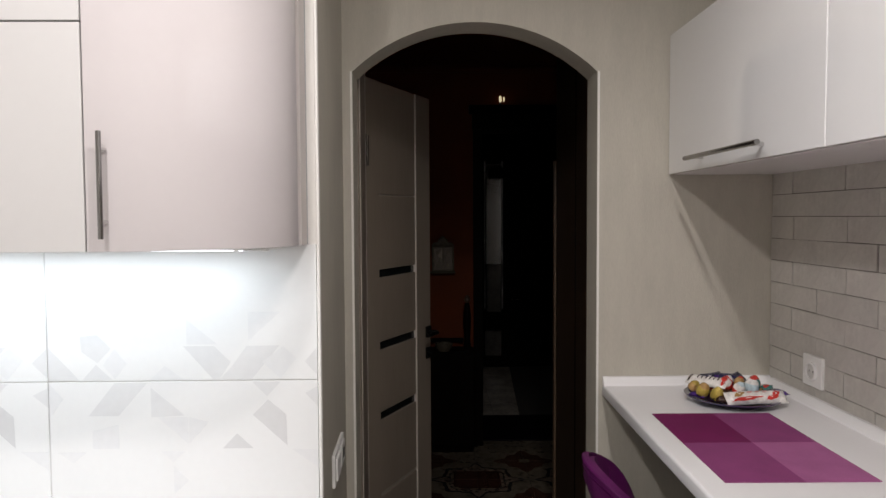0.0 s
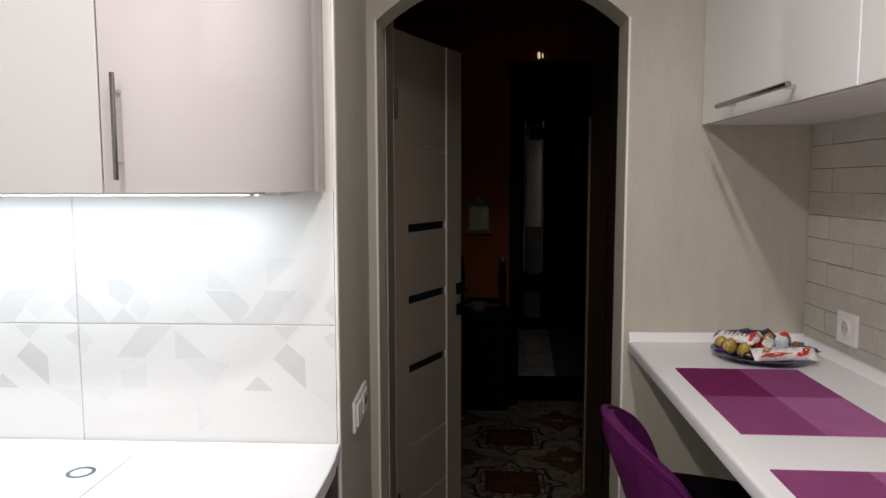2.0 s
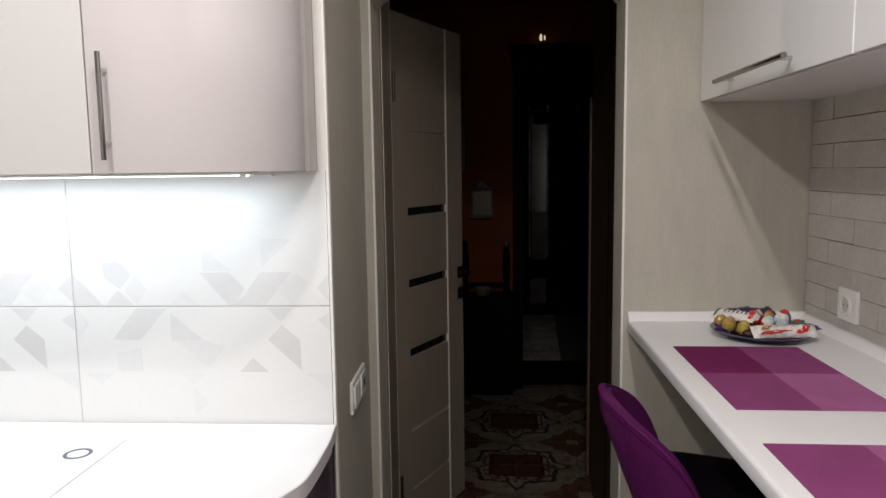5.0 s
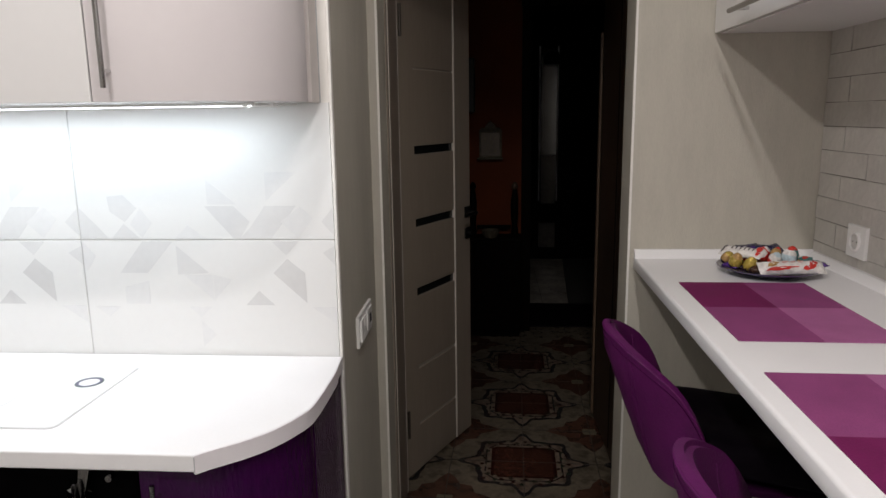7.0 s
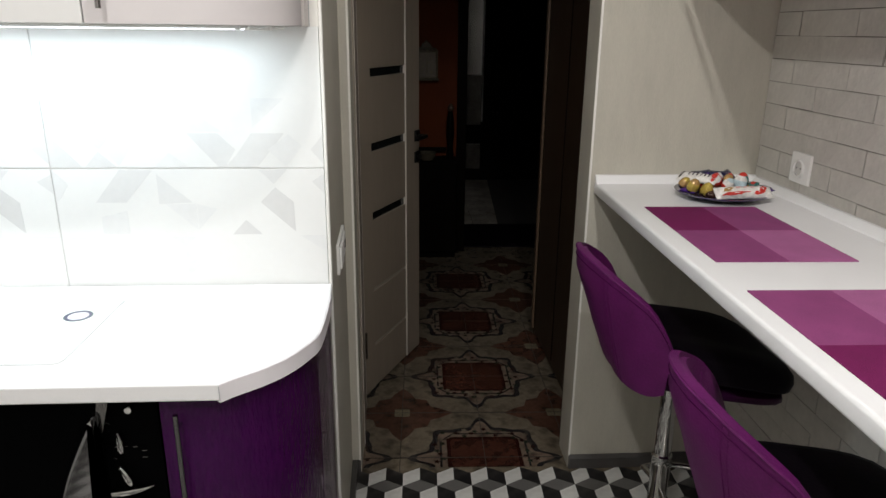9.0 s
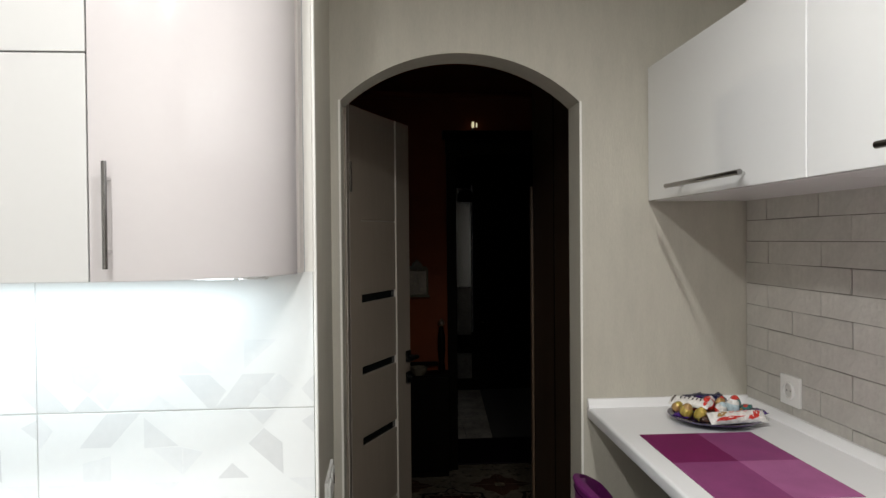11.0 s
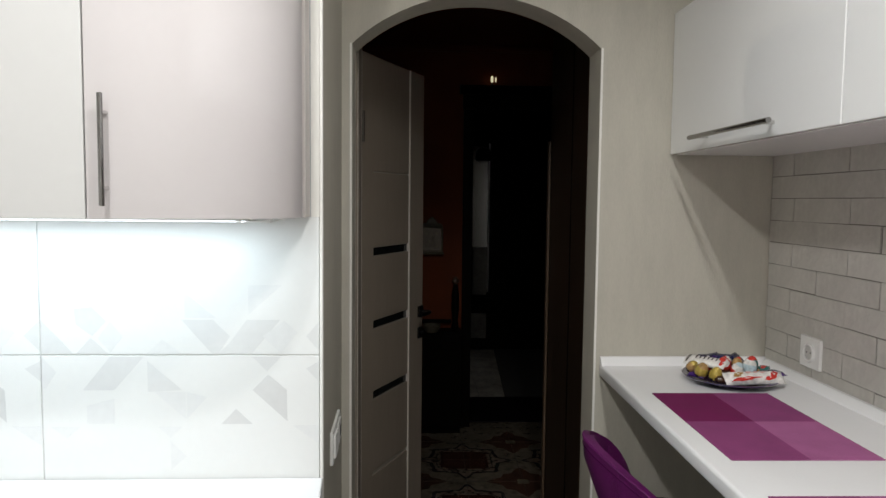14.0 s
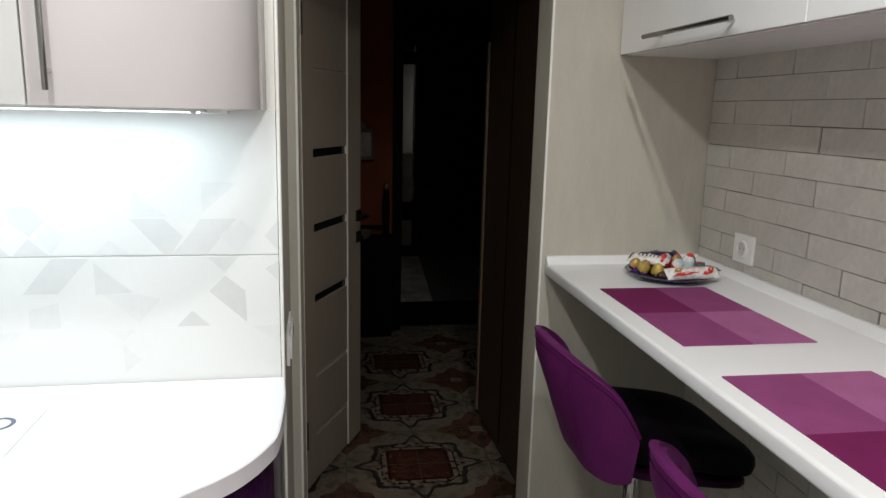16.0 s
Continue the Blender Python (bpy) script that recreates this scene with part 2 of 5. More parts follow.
def prism(pts, a0, a1, axis="z", bm=None, bevel=0.0, slot=0):
    """A polygon pushed along an axis. z: pts are (x, y); y: pts are (x, z); x: pts are (y, z)."""
    own = bmesh.new()

    def at(p, a):
        return {"z": (p[0], p[1], a), "y": (p[0], a, p[1]), "x": (a, p[0], p[1])}[axis]

    lo = [own.verts.new(at(p, a0)) for p in pts]
    hi = [own.verts.new(at(p, a1)) for p in pts]
    n = len(pts)
    own.faces.new(lo)
    own.faces.new(hi[::-1])
    for i in range(n):
        own.faces.new((lo[i], lo[(i + 1) % n], hi[(i + 1) % n], hi[i]))
    bmesh.ops.recalc_face_normals(own, faces=own.faces)
    if bevel:
        caps = [e for e in own.edges if len({round(Vector(v.co)["xyz".index(axis)], 6) for v in e.verts}) == 1]
        bmesh.ops.bevel(own, geom=caps, offset=bevel, segments=3, affect="EDGES", profile=0.5)
    for f in own.faces:
        f.material_index = slot
    if bm is None:
        return own
    tmp = bpy.data.meshes.new("tmp")
    own.to_mesh(tmp)
    own.free()
    bm.from_mesh(tmp)
    bpy.data.meshes.remove(tmp)
    return bm


def tube(points, radius, sides=12, bm=None, close=True):
    """A round bar along a line of points; radius may be a list."""
    bm = bm or bmesh.new()
    points = [Vector(p) for p in points]
    radii = radius if isinstance(radius, list) else [radius] * len(points)
    rings = []
    for i, p in enumerate(points):
        d = (points[min(i + 1, len(points) - 1)] - points[max(i - 1, 0)]).normalized()
        a = d.orthogonal().normalized() if abs(d.z) < 0.95 else Vector((1, 0, 0))
        a = (a - d * a.dot(d)).normalized()
        if abs(d.z) < 0.95:
            a = (Vector((0, 0, 1)) - d * d.z).normalized()
        b = d.cross(a)
        rings.append([bm.verts.new(p + radii[i] * (a * math.cos(k * math.tau / sides) + b * math.sin(k * math.tau / sides))) for k in range(sides)])
    for r, q in zip(rings, rings[1:]):
        for k in range(sides):
            bm.faces.new((r[k], r[(k + 1) % sides], q[(k + 1) % sides], q[k]))
    if close:
        bm.faces.new(rings[0][::-1])
        bm.faces.new(rings[-1])
    return bm


def lathe(profile, x=0, y=0, sides=32, bm=None):
    """Turn (radius, height) pairs round a vertical axis."""
    bm = bm or bmesh.new()
    rings = [[bm.verts.new((x + max(r, 1e-4) * math.cos(k * math.tau / sides), y + max(r, 1e-4) * math.sin(k * math.tau / sides), z))
              for k in range(sides)] for r, z in profile]
    for r, q in zip(rings, rings[1:]):
        for k in range(sides):
            bm.faces.new((r[k], r[(k + 1) % sides], q[(k + 1) % sides], q[k]))
    bm.faces.new(rings[0][::-1])
    bm.faces.new(rings[-1])
    return bm


def arc(cx, cy, rx, ry, a0, a1, n):
    return [(cx + rx * math.cos(radians(a0 + (a1 - a0) * i / n)), cy + ry * math.sin(radians(a0 + (a1 - a0) * i / n))) for i in range(n + 1)]


# ---- kitchen shell ----
YA, YB = 1.915, 1.408          # arch wall, tiled wall
XW = 1.068                     # face of the brick wall
XB0, XB1 = -0.187, -0.195      # side of the pier, at the tiles and at the arch wall
AX0, AX1, SPRING, CROWN = -0.165, 0.549, 1.894, 2.036
LEFT, BACK = -1.90, -1.70
WT = 0.126                     # thickness of the arch wall


def arch_wall():
    cx, half, rise = (AX0 + AX1) / 2, (AX1 - AX0) / 2, CROWN - SPRING
    r = (half * half + rise * rise) / (2 * rise)
    span = math.degrees(math.asin(half / r))
    top = arc(cx, CROWN - r, r, r, 90 + span, 90 - span, 28)
    bm = bmesh.new()
    prism([(XB1 - 0.25, F), (AX0, F), (AX0, SPRING), (XB1 - 0.25, SPRING)], YA, YA + WT, "y", bm)
    prism([(AX1, F), (XW + 0.1, F), (XW + 0.1, SPRING), (AX1, SPRING)], YA, YA + WT, "y", bm)
    lo = [(XB1 - 0.25, SPRING)] + top + [(XW + 0.1, SPRING)]
    hi = [(XB1 - 0.25, CEIL)] + [(p[0], CEIL) for p in top] + [(XW + 0.1, CEIL)]
    for a, b, c, d in zip(lo, lo[1:], hi[1:], hi):
        prism([a, b, c, d], YA, YA + WT, "y", bm)
    bmesh.ops.remove_doubles(bm, verts=bm.verts, dist=1e-5)
    inner = [f for f in bm.faces if all(len([g for g in e.link_faces]) > 2 for e in f.edges)]
    bmesh.ops.delete(bm, geom=inner, context="FACES_ONLY")
    return bm


wall_arch = structure(part("wall_arch", arch_wall(), WALLPAPER), "beige linen wallpaper wall with an arched doorway")
trim_bm = bmesh.new()
for tx in (AX0, AX1):
    s = 1 if tx == AX0 else -1
    prism([(tx - s * 0.001, F + 0.045), (tx - s * 0.007, F + 0.045), (tx - s * 0.007, SPRING), (tx - s * 0.001, SPRING + 0.002)], YA - 0.0025, YA + 0.001, "y", trim_bm)
structure(part("trim_arch", trim_bm, TRIM), "pale corner beads on the arched opening")

pier = prism([(LEFT - 0.1, YB), (XB0, YB), (XB1, YA), (LEFT - 0.1, YA)], F, CEIL, "z")
structure(part("wall_pier", pier, WALLPAPER), "beige papered pier beside the arched doorway")
structure(part("wall_brick_base", box(XW + 0.0032, XW + 0.12, BACK - 0.1, YA, F, CEIL), MORTAR), "dark mortar bed behind painted brick tiles")
structure(part("wall_left", box(LEFT - 0.1, LEFT, BACK - 0.1, YB, F, CEIL), PLASTER), "plain pale plaster wall closing the kitchen")
structure(part("wall_back", box(LEFT, XW + 0.006, BACK - 0.1, BACK, F, CEIL), PLASTER), "plain pale plaster wall closing the kitchen")
structure(part("ceiling", box(LEFT - 0.1, XW + 0.12, BACK - 0.1, YA + WT, CEIL, CEIL + 0.1), CEILING), "plain white painted kitchen ceiling")
# white corner bead on the tiled corner and plaster strip over the tiles
structure(part("trim_corner", box(XB0 - 0.003, XB0 + 0.004, YB - 0.012, YB + 0.004, F, CEIL, 0.0015, 1), TRIM), "white corner bead on the tiled wall")
structure(part("wall_strip", box(LEFT, XB0 - 0.004, YB - 0.006, YB, 1.414, CEIL), TRIM), "cream painted wall above the tiles")

# skirting
sk = bmesh.new()
prism([(YA - 0.014, F), (YA, F), (YA, F + 0.048), (YA - 0.006, F + 0.048), (YA - 0.014, F + 0.038)], AX1 + 0.002, XW - 0.012, "x", sk)
structure(part("baseboard_arch", sk, SKIRTING), "low dark grey skirting along the arch wall")
sk = prism([(XB0 + 0.002, YB + 0.01), (XB0 + 0.016, YB + 0.012), (XB1 + 0.016, YA - 0.003), (AX0 - 0.002, YA - 0.003), (AX0 - 0.002, YA), (XB1, YA)], F, F + 0.048, "z")
structure(part("baseboard_pier", sk, SKIRTING), "low dark grey skirting round the pier")
structure(part("baseboard_brick", box(XW - 0.012, XW + 0.004, BACK, YA, F, F + 0.048, 0.003), SKIRTING), "low dark grey skirting under the brick wall")

# ---- backsplash tiles ----
backsplash = thing("backsplash", "white glazed wall tiles printed with pale grey triangles", "wall tiles", -0.46, YB, 0.84)
backsplash["kind"] = "structure"
JX, JZ, TW, TH = -0.780, 1.115, 0.5950, 0.3020


def at_splash(o):
    o.matrix_parent_inverse = backsplash.matrix_world.inverted()
    return o


for x0, x1 in ((JX + 0.0012, XB0 - 0.0045), (JX - TW, JX - 0.0012), (LEFT, JX - TW - 0.0025)):
    for z0, z1 in ((0.815, JZ - 0.0012), (JZ + 0.0012, JZ + TH - 0.003)):
        at_splash(part("tile", box(x0, x1, YB - 0.009, YB - 0.001, z0, z1, 0.0008, 1), TILE, backsplash))
at_splash(part("grout", box(LEFT, XB0 - 0.006, YB - 0.0065, YB - 0.0005, 0.815, JZ + TH - 0.004), GROUT, backsplash))
HALF = 0.0374


def print_shape(shade, pts, shift=0):
    """A flat printed facet; pts count half cells right of the upright joint and up from the level one."""
    dx = JX + shift * TW
    q = [(dx + u * HALF, JZ + (0.0018 if v >= 0 else -0.0018) + v * HALF) for u, v in pts]
    q = [(min(x, XB0 - 0.005), z) for x, z in q]
    if max(x for x, z in q) - min(x for x, z in q) < 0.004:
        return
    at_splash(part("printed_facet", prism(q, YB - 0.00915 - 0.00001 * (len(backsplash.children) % 30), YB - 0.0088, "y"), PRINT[shade], backsplash))


for shift in (0, -1):
    print_shape(1, ((0.05, 1.95), (1.0, 0.95), (1.8, 0.05), (0.05, 0.05)), shift)
    print_shape(1, ((1.9, 2.6), (2.9, 2.7), (3.7, 1.9), (2.9, 1.05), (2.0, 1.7)), shift)
    print_shape(1, ((2.8, 0.95), (3.75, 0.05), (2.0, 0.05)), shift)
    print_shape(0, ((3.2, 0.9), (3.9, 1.9), (4.6, 1.0), (3.9, 0.1)), shift)
    print_shape(0, ((6.8, 0.85), (7.9, 0.05), (5.95, 0.05)), shift)
    print_shape(1, ((7.9, 2.0), (9.7, 2.0), (10.65, 1.05), (10.0, 0.05), (9.6, 0.05)), shift)
    print_shape(1, ((10.65, 0.7), (11.6, 2.0), (13.5, 2.0), (11.9, 0.05), (10.0, 0.05)), shift)
    print_shape(0, ((13.75, 1.95), (14.5, 1.25), (13.55, 0.05), (12.5, 1.05)), shift)
    print_shape(1, ((15.0, 1.05), (15.85, 1.9), (15.85, 0.2)), shift)
    print_shape(0, ((11.7, 4.0), (13.6, 4.0), (11.7, 2.3)), shift)
    print_shape(0, ((8.1, 2.1), (8.1, 3.6), (9.9, 2.1)), shift)
    print_shape(0, ((6.3, -2.1), (8.1, -2.1), (8.1, -3.7)), shift)
    print_shape(0, ((0.05, -0.05), (0.85, -0.95), (0.2, -1.9), (-0.0 + 0.05, -1.9)), shift)
    print_shape(1, ((3.85, -0.05), (5.75, -0.05), (4.05, -2.0), (2.3, -2.0)), shift)
    print_shape(1, ((5.95, -0.3), (7.9, -2.0), (5.95, -2.1)), shift)
    print_shape(0, ((8.15, -2.1), (9.3, -2.4), (8.15, -3.7)), shift)
    print_shape(1, ((11.9, -0.05), (13.55, -0.05), (12.75, -0.9)), shift)
    print_shape(2, ((11.9, -2.0), (12.8, -1.1), (13.85, -2.0), (13.9, -3.85)), shift)
    print_shape(2, ((10.1, -4.0), (10.95, -3.1), (11.9, -4.0)), shift)
    print_shape(1, ((15.0, -0.75), (15.9, -0.3), (15.9, -1.5)), shift)
    print_shape(0, ((2.5, -2.9), (4.05, -2.5), (4.05, -3.95), (2.5, -3.95)), shift)
    print_shape(0, ((6.5, -4.15), (7.9, -4.15), (7.2, -4.8)), shift)
    print_shape(0, ((0.5, -4.15), (2.1, -4.15), (1.35, -4.8)), shift)
    print_shape(0, ((7.2, -5.0), (8.1, -5.9), (7.2, -6.7)), shift)
    print_shape(0, ((14.2, -4.1), (15.8, -4.1), (15.8, -5.2)), shift)

# ---- upper cabinets on the tiled wall ----
ZC0, ZSPLIT, ZC1 = 1.414, 1.8085, 2.40
CX, CF = -0.536, 1.090     # upright seam and front plane


def bar_handle(parent, a, b, stand, r=0.006, inset=0.12):
    """A round bar from a to b on two short studs that reach back by the vector stand."""
    a, b, stand = Vector(a), Vector(b), Vector(stand)
    d = b - a
    h = part("handle", tube([a, a + d * 0.5, b], r, 14), STEEL, parent, "brushed steel bar handle", True)
    for f in (inset, 1 - inset):
        part("stud", tube([a + d * f + stand, a + d * f], r * 0.75, 10), CHROME, h, "", True)
    return h


end_cab = thing("wall_cabinet", "pale lilac gloss wall cabinet with a curved end door", "cabinet", CX, YB - 0.006, ZC0)


def under(parent, o):
    o.matrix_parent_inverse = parent.matrix_world.inverted()
    return o


RX, RY, CY = 0.323, 0.268, 1.358
curve_out = arc(CX + 0.002, CY, RX, RY, 270, 352, 26)
curve_in = arc(CX + 0.002, CY, RX - 0.018, RY - 0.018, 352, 270, 26)
under(end_cab, part("door", prism(curve_out + curve_in, ZC0, ZC1, "z", bevel=0.0012), LILAC, end_cab, "curved lilac gloss door", True))
inner = arc(CX + 0.002, CY, RX - 0.020, RY - 0.020, 270, 352, 20)
under(end_cab, part("body", prism([(CX + 0.002, YB - 0.0065)] + inner + [(CX + 0.004 + RX - 0.021, YB - 0.0065)], ZC0 + 0.001, ZC1 - 0.002, "z"), BODY, end_cab, "white cabinet board body"))
under(end_cab, part("side_panel", box(CX + RX - 0.012, CX + RX + 0.003, CY - 0.022, YB - 0.0065, ZC0, ZC1, 0.001, 1), PANEL, end_cab, "beige end panel"))
# Grey strip painted in for the shadow gap beside the wall.
under(end_cab, part("back_edge", box(CX + RX - 0.002, CX + RX + 0.0045, YB - 0.0115, YB - 0.0062, ZC0, ZC1, 0.0005, 1), HOB_LINE, end_cab, "thin grey strip standing for the shadow gap at the wall"))
h = bar_handle(end_cab, (CX + 0.036, CF - 0.022, 1.437), (CX + 0.036, CF - 0.022, 1.620), (0, 0.0235, 0), 0.0045, 0.16)
under(end_cab, h)

flat_cab = thing("wall_cabinet", "cream gloss wall cabinet with a top flap and lower door", "cabinet", -0.84, YB - 0.006, ZC0, group="flat wall cabinets")
for x0, x1 in ((-1.135, CX - 0.0005),):
    under(flat_cab, part("body", box(x0, x1, CF + 0.021, YB - 0.0065, ZC0 + 0.001, ZC1, 0.001, 1), BODY, flat_cab, "white cabinet board body"))
    under(flat_cab, part("door", box(x0 + 0.001, x1 - 0.001, CF, CF + 0.018, ZC0, ZSPLIT - 0.0015, 0.0012), CREAM, flat_cab))
    under(flat_cab, part("flap", box(x0 + 0.001, x1 - 0.001, CF, CF + 0.018, ZSPLIT + 0.0015, ZC1, 0.0012), CREAM, flat_cab))
copy_thing(flat_cab, pose(-0.84 - 0.605, YB - 0.006, ZC0))

LX, LY, LZ = -0.307, 1.275, ZC0     # end of the strip, its line and the cabinets' underside
led = thing("led_strip", "thin cold white light strip under the wall cabinets", "light strip", -1.09, LY, LZ - 0.001)
under(led, part("housing", box(-1.86, LX, LY - 0.012, LY + 0.012, LZ - 0.0060, LZ - 0.0005, 0.001, 1), PVC, led))
under(led, part("diffuser", box(-1.85, LX - 0.010, LY - 0.008, LY + 0.008, LZ - 0.0078, LZ - 0.0058), DIFFUSER, led, "glowing white diffuser"))
for cx_clip in (LX - 0.025, LX + 0.030):
    under(led, part("end_clip", box(cx_clip, cx_clip + 0.010, LY - 0.014, LY + 0.014, LZ - 0.009, LZ - 0.0012, 0.001, 1), PVC, led))
cable = tube([(LX - 0.010, LY, LZ - 0.006), (LX + 0.025, LY + 0.005, LZ - 0.0065), (LX + 0.039, LY + 0.025, LZ - 0.005), (LX + 0.045, LY + 0.06, LZ - 0.004), (LX + 0.046, YB - 0.012, LZ - 0.003)], 0.0022, 8)
under(led, part("cable", cable, PVC, led))

# ---- worktop, hob, base units ----
ZT, TT = 0.844, 0.031
WY = 0.918                     # front edge of the worktop
edge_curve = [(-0.326, WY), (-0.307, 0.937), (-0.274, 0.964), (-0.253, 0.984), (-0.233, 1.007), (-0.212, 1.040), (-0.195, 1.076),
              (-0.185, 1.103), (-0.180, 1.142), (-0.178, 1.220), (-0.179, 1.320), (-0.184, YB - 0.0125)]


def smooth_line(pts, n):
    """A rounded line through all the points."""
    out = []
    for i in range(len(pts) - 1):
        p0, p1, p2, p3 = (Vector(pts[max(0, min(k, len(pts) - 1))]) for k in (i - 1, i, i + 1, i + 2))
        for j in range(n):
            u = j / n
            out.append(tuple(0.5 * (2 * p1 + (p2 - p0) * u + (2 * p0 - 5 * p1 + 4 * p2 - p3) * u ** 2 + (3 * p1 - p0 - 3 * p2 + p3) * u ** 3)))
    return out + [tuple(pts[-1])]


edge_curve = smooth_line(edge_curve, 5)
outline = [(LEFT, WY)] + edge_curve + [(LEFT, YB - 0.0125)]
worktop = thing("worktop", "white laminate worktop with a rounded end", "worktop", -1.0, 1.1, ZT - TT)
under(worktop, part("board", prism(outline, ZT - TT, ZT, "z", bevel=0.003), LAMINATE, worktop))
band = edge_curve[:-5]
inner_band = [(p[0] - 0.004, p[1] + 0.003) for p in band][::-1]
out_band = [(p[0] + 0.0008, p[1] - 0.0006) for p in band]
under(worktop, part("band_joint", box(-0.3265, -0.3255, WY - 0.0012, WY + 0.002, ZT - TT + 0.002, ZT - 0.003), HOB_LINE, worktop, "thin grey joint in the edge"))
under(worktop, part("edge_band", prism(out_band + inner_band, ZT - TT - 0.003, ZT - 0.0012, "z"), EDGEBAND, worktop, "glued pale edge strip on the curve", True))

hob = thing("hob", "white glass hob set flush in the worktop", "hob", -0.92, 1.16, ZT)
HX0, HX1, HY0, HY1 = -1.20, -0.620, 1.001, 1.300
corner = [(HX0, HY0), (HX1 - 0.016, HY0), (HX1 - 0.005, HY0 + 0.005), (HX1, HY0 + 0.016), (HX1, HY1), (HX0, HY1)]
under(hob, part("seal", prism([(x + (0.0016 if x > -0.9 else -0.0016), y + (0.0016 if y > 1.1 else -0.0016)) for x, y in corner], ZT - 0.001, ZT + 0.0012, "z"), HOB_SEAL, hob, "thin grey seal"))
under(hob, part("glass", prism(corner, ZT - 0.001, ZT + 0.0022, "z"), HOB_GLASS, hob))


def ring(x, y, r0, r1, z0, z1, n=40):
    bm = bmesh.new()
    loops = [[bm.verts.new((x + r * math.cos(i * math.tau / n), y + r * math.sin(i * math.tau / n), z)) for i in range(n)] for r, z in ((r0, z0), (r1, z0), (r1, z1), (r0, z1))]
    for a, b in zip(loops, loops[1:] + loops[:1]):
        for i in range(n):
            bm.faces.new((a[i], a[(i + 1) % n], b[(i + 1) % n], b[i]))
    return bm


under(hob, part("printed_ring", ring(-0.680, 1.214, 0.0200, 0.0262, ZT + 0.0020, ZT + 0.0027), RING_BLUE, hob, "dark blue printed ring"))
under(hob, part("printed_ring", ring(-0.680, 1.214, 0.0262, 0.0282, ZT + 0.0020, ZT + 0.0027), RING_DARK, hob, "grey green ring edge"))
under(hob, part("cooking_zone", ring(-0.87, 1.11, 0.0895, 0.0905, ZT + 0.0020, ZT + 0.0025), HOB_LINE, hob, "faint printed cooking zone"))

base = thing("base_cabinet", "purple gloss base cabinet with a curved door", "cabinet", -0.30, 1.1, F)
ZB1 = ZT - TT - 0.002
PX0 = -0.4365
pc_out = [(PX0, 0.943)] + arc(-0.376, 1.176, 0.182, 0.233, 270, 356, 22)
pc_in = [(x - 0.012 if i else x, y + 0.018) for i, (x, y) in enumerate(pc_out)][::-1]
under(base, part("door", prism(pc_out + pc_in, F + 0.10, ZB1, "z", bevel=0.0012), PURPLE, base, "curved purple gloss door", True))
body_line = [(PX0 + 0.001, 0.966)] + [(x - 0.016, y + 0.020) for x, y in pc_out[1:]]
under(base, part("body", prism(body_line + [(-0.212, YB - 0.002), (PX0 + 0.001, YB - 0.002)], F + 0.09, ZB1 - 0.001, "z"), BODY, base, "white cabinet board body"))
under(base, part("side_panel", box(-0.209, -0.194, 1.166, YB - 0.002, F + 0.10, ZB1, 0.001, 1), PURPLE, base, "purple end panel"))
under(base, part("plinth", prism([(PX0 + 0.002, 1.006), (-0.346, 1.016), (-0.266, 1.096), (-0.236, 1.206), (-0.236, YB - 0.002), (PX0 + 0.002, YB - 0.002)], F, F + 0.09, "z"), SKIRTING, base, "dark plinth"))
h = bar_handle(base, (-0.403, 0.919, 0.540), (-0.403, 0.919, 0.787), (0, 0.026, 0), 0.0045)
under(base, h)

oven = thing("oven", "black glass built-in oven with curved chrome handle", "oven", -0.735, 0.945, F + 0.10)
OX0, OX1, OY = -1.031, -0.4385, 0.945
under(oven, part("body", box(OX0, OX1, OY + 0.022, YB - 0.002, F, ZB1, 0.002, 1), BLACK_METAL, oven))
under(oven, part("door", box(OX0 + 0.002, -0.5415, OY, OY + 0.020, F + 0.12, ZB1 - 0.003, 0.003), BLACK_GLASS, oven))
under(oven, part("control_panel", box(-0.5405, OX1 - 0.002, OY, OY + 0.020, F + 0.12, ZB1 - 0.003, 0.003), BLACK_GLASS, oven))
bow = bmesh.new()
outer, inn = [], []
for i in range(25):
    s = i / 24
    z = 0.785 - 0.50 * s
    bulge = math.sin(math.pi * s)
    outer.append((-0.541 - 0.084 * bulge, z))
    inn.append((-0.540 - 0.014 * bulge + 0.002, z - 0.002))
prism(outer + inn[::-1], OY - 0.034, OY - 0.010, "y", bow, bevel=0.0075)
under(oven, part("handle", bow, DARKENED_CHROME, oven, "curved polished chrome handle", True))
foot = prism([(-0.533, 0.811), (-0.514, 0.811), (-0.533, 0.743), (-0.539, 0.778)], OY - 0.016, OY + 0.001, "y")
under(oven, part("handle_bracket", foot, STEEL, oven, "steel handle bracket"))
under(oven, part("button", tube([(-0.486, OY - 0.012, 0.789), (-0.486, OY - 0.004, 0.789), (-0.486, OY + 0.001, 0.789)], [0.006, 0.0075, 0.0075], 18), CHROME, oven, "round chrome button", True))
for kx, kz, tilt in ((-0.507, 0.727, 3), (-0.504, 0.660, 22)):
    knob = bmesh.new()
    pts = []
    for i in range(20):
        a = i / 20 * math.tau
        u, w = 0.0058 * math.sin(a) * (1 - 0.35 * math.cos(a)), 0.021 * math.cos(a)
        c, s = math.cos(radians(tilt)), math.sin(radians(tilt))
        pts.append((kx + u * c - w * s, kz + u * s + w * c))
    prism(pts, OY - 0.016, OY + 0.001, "y", knob, bevel=0.003)
    under(oven, part("knob", knob, CHROME, oven, "teardrop chrome knob", True))
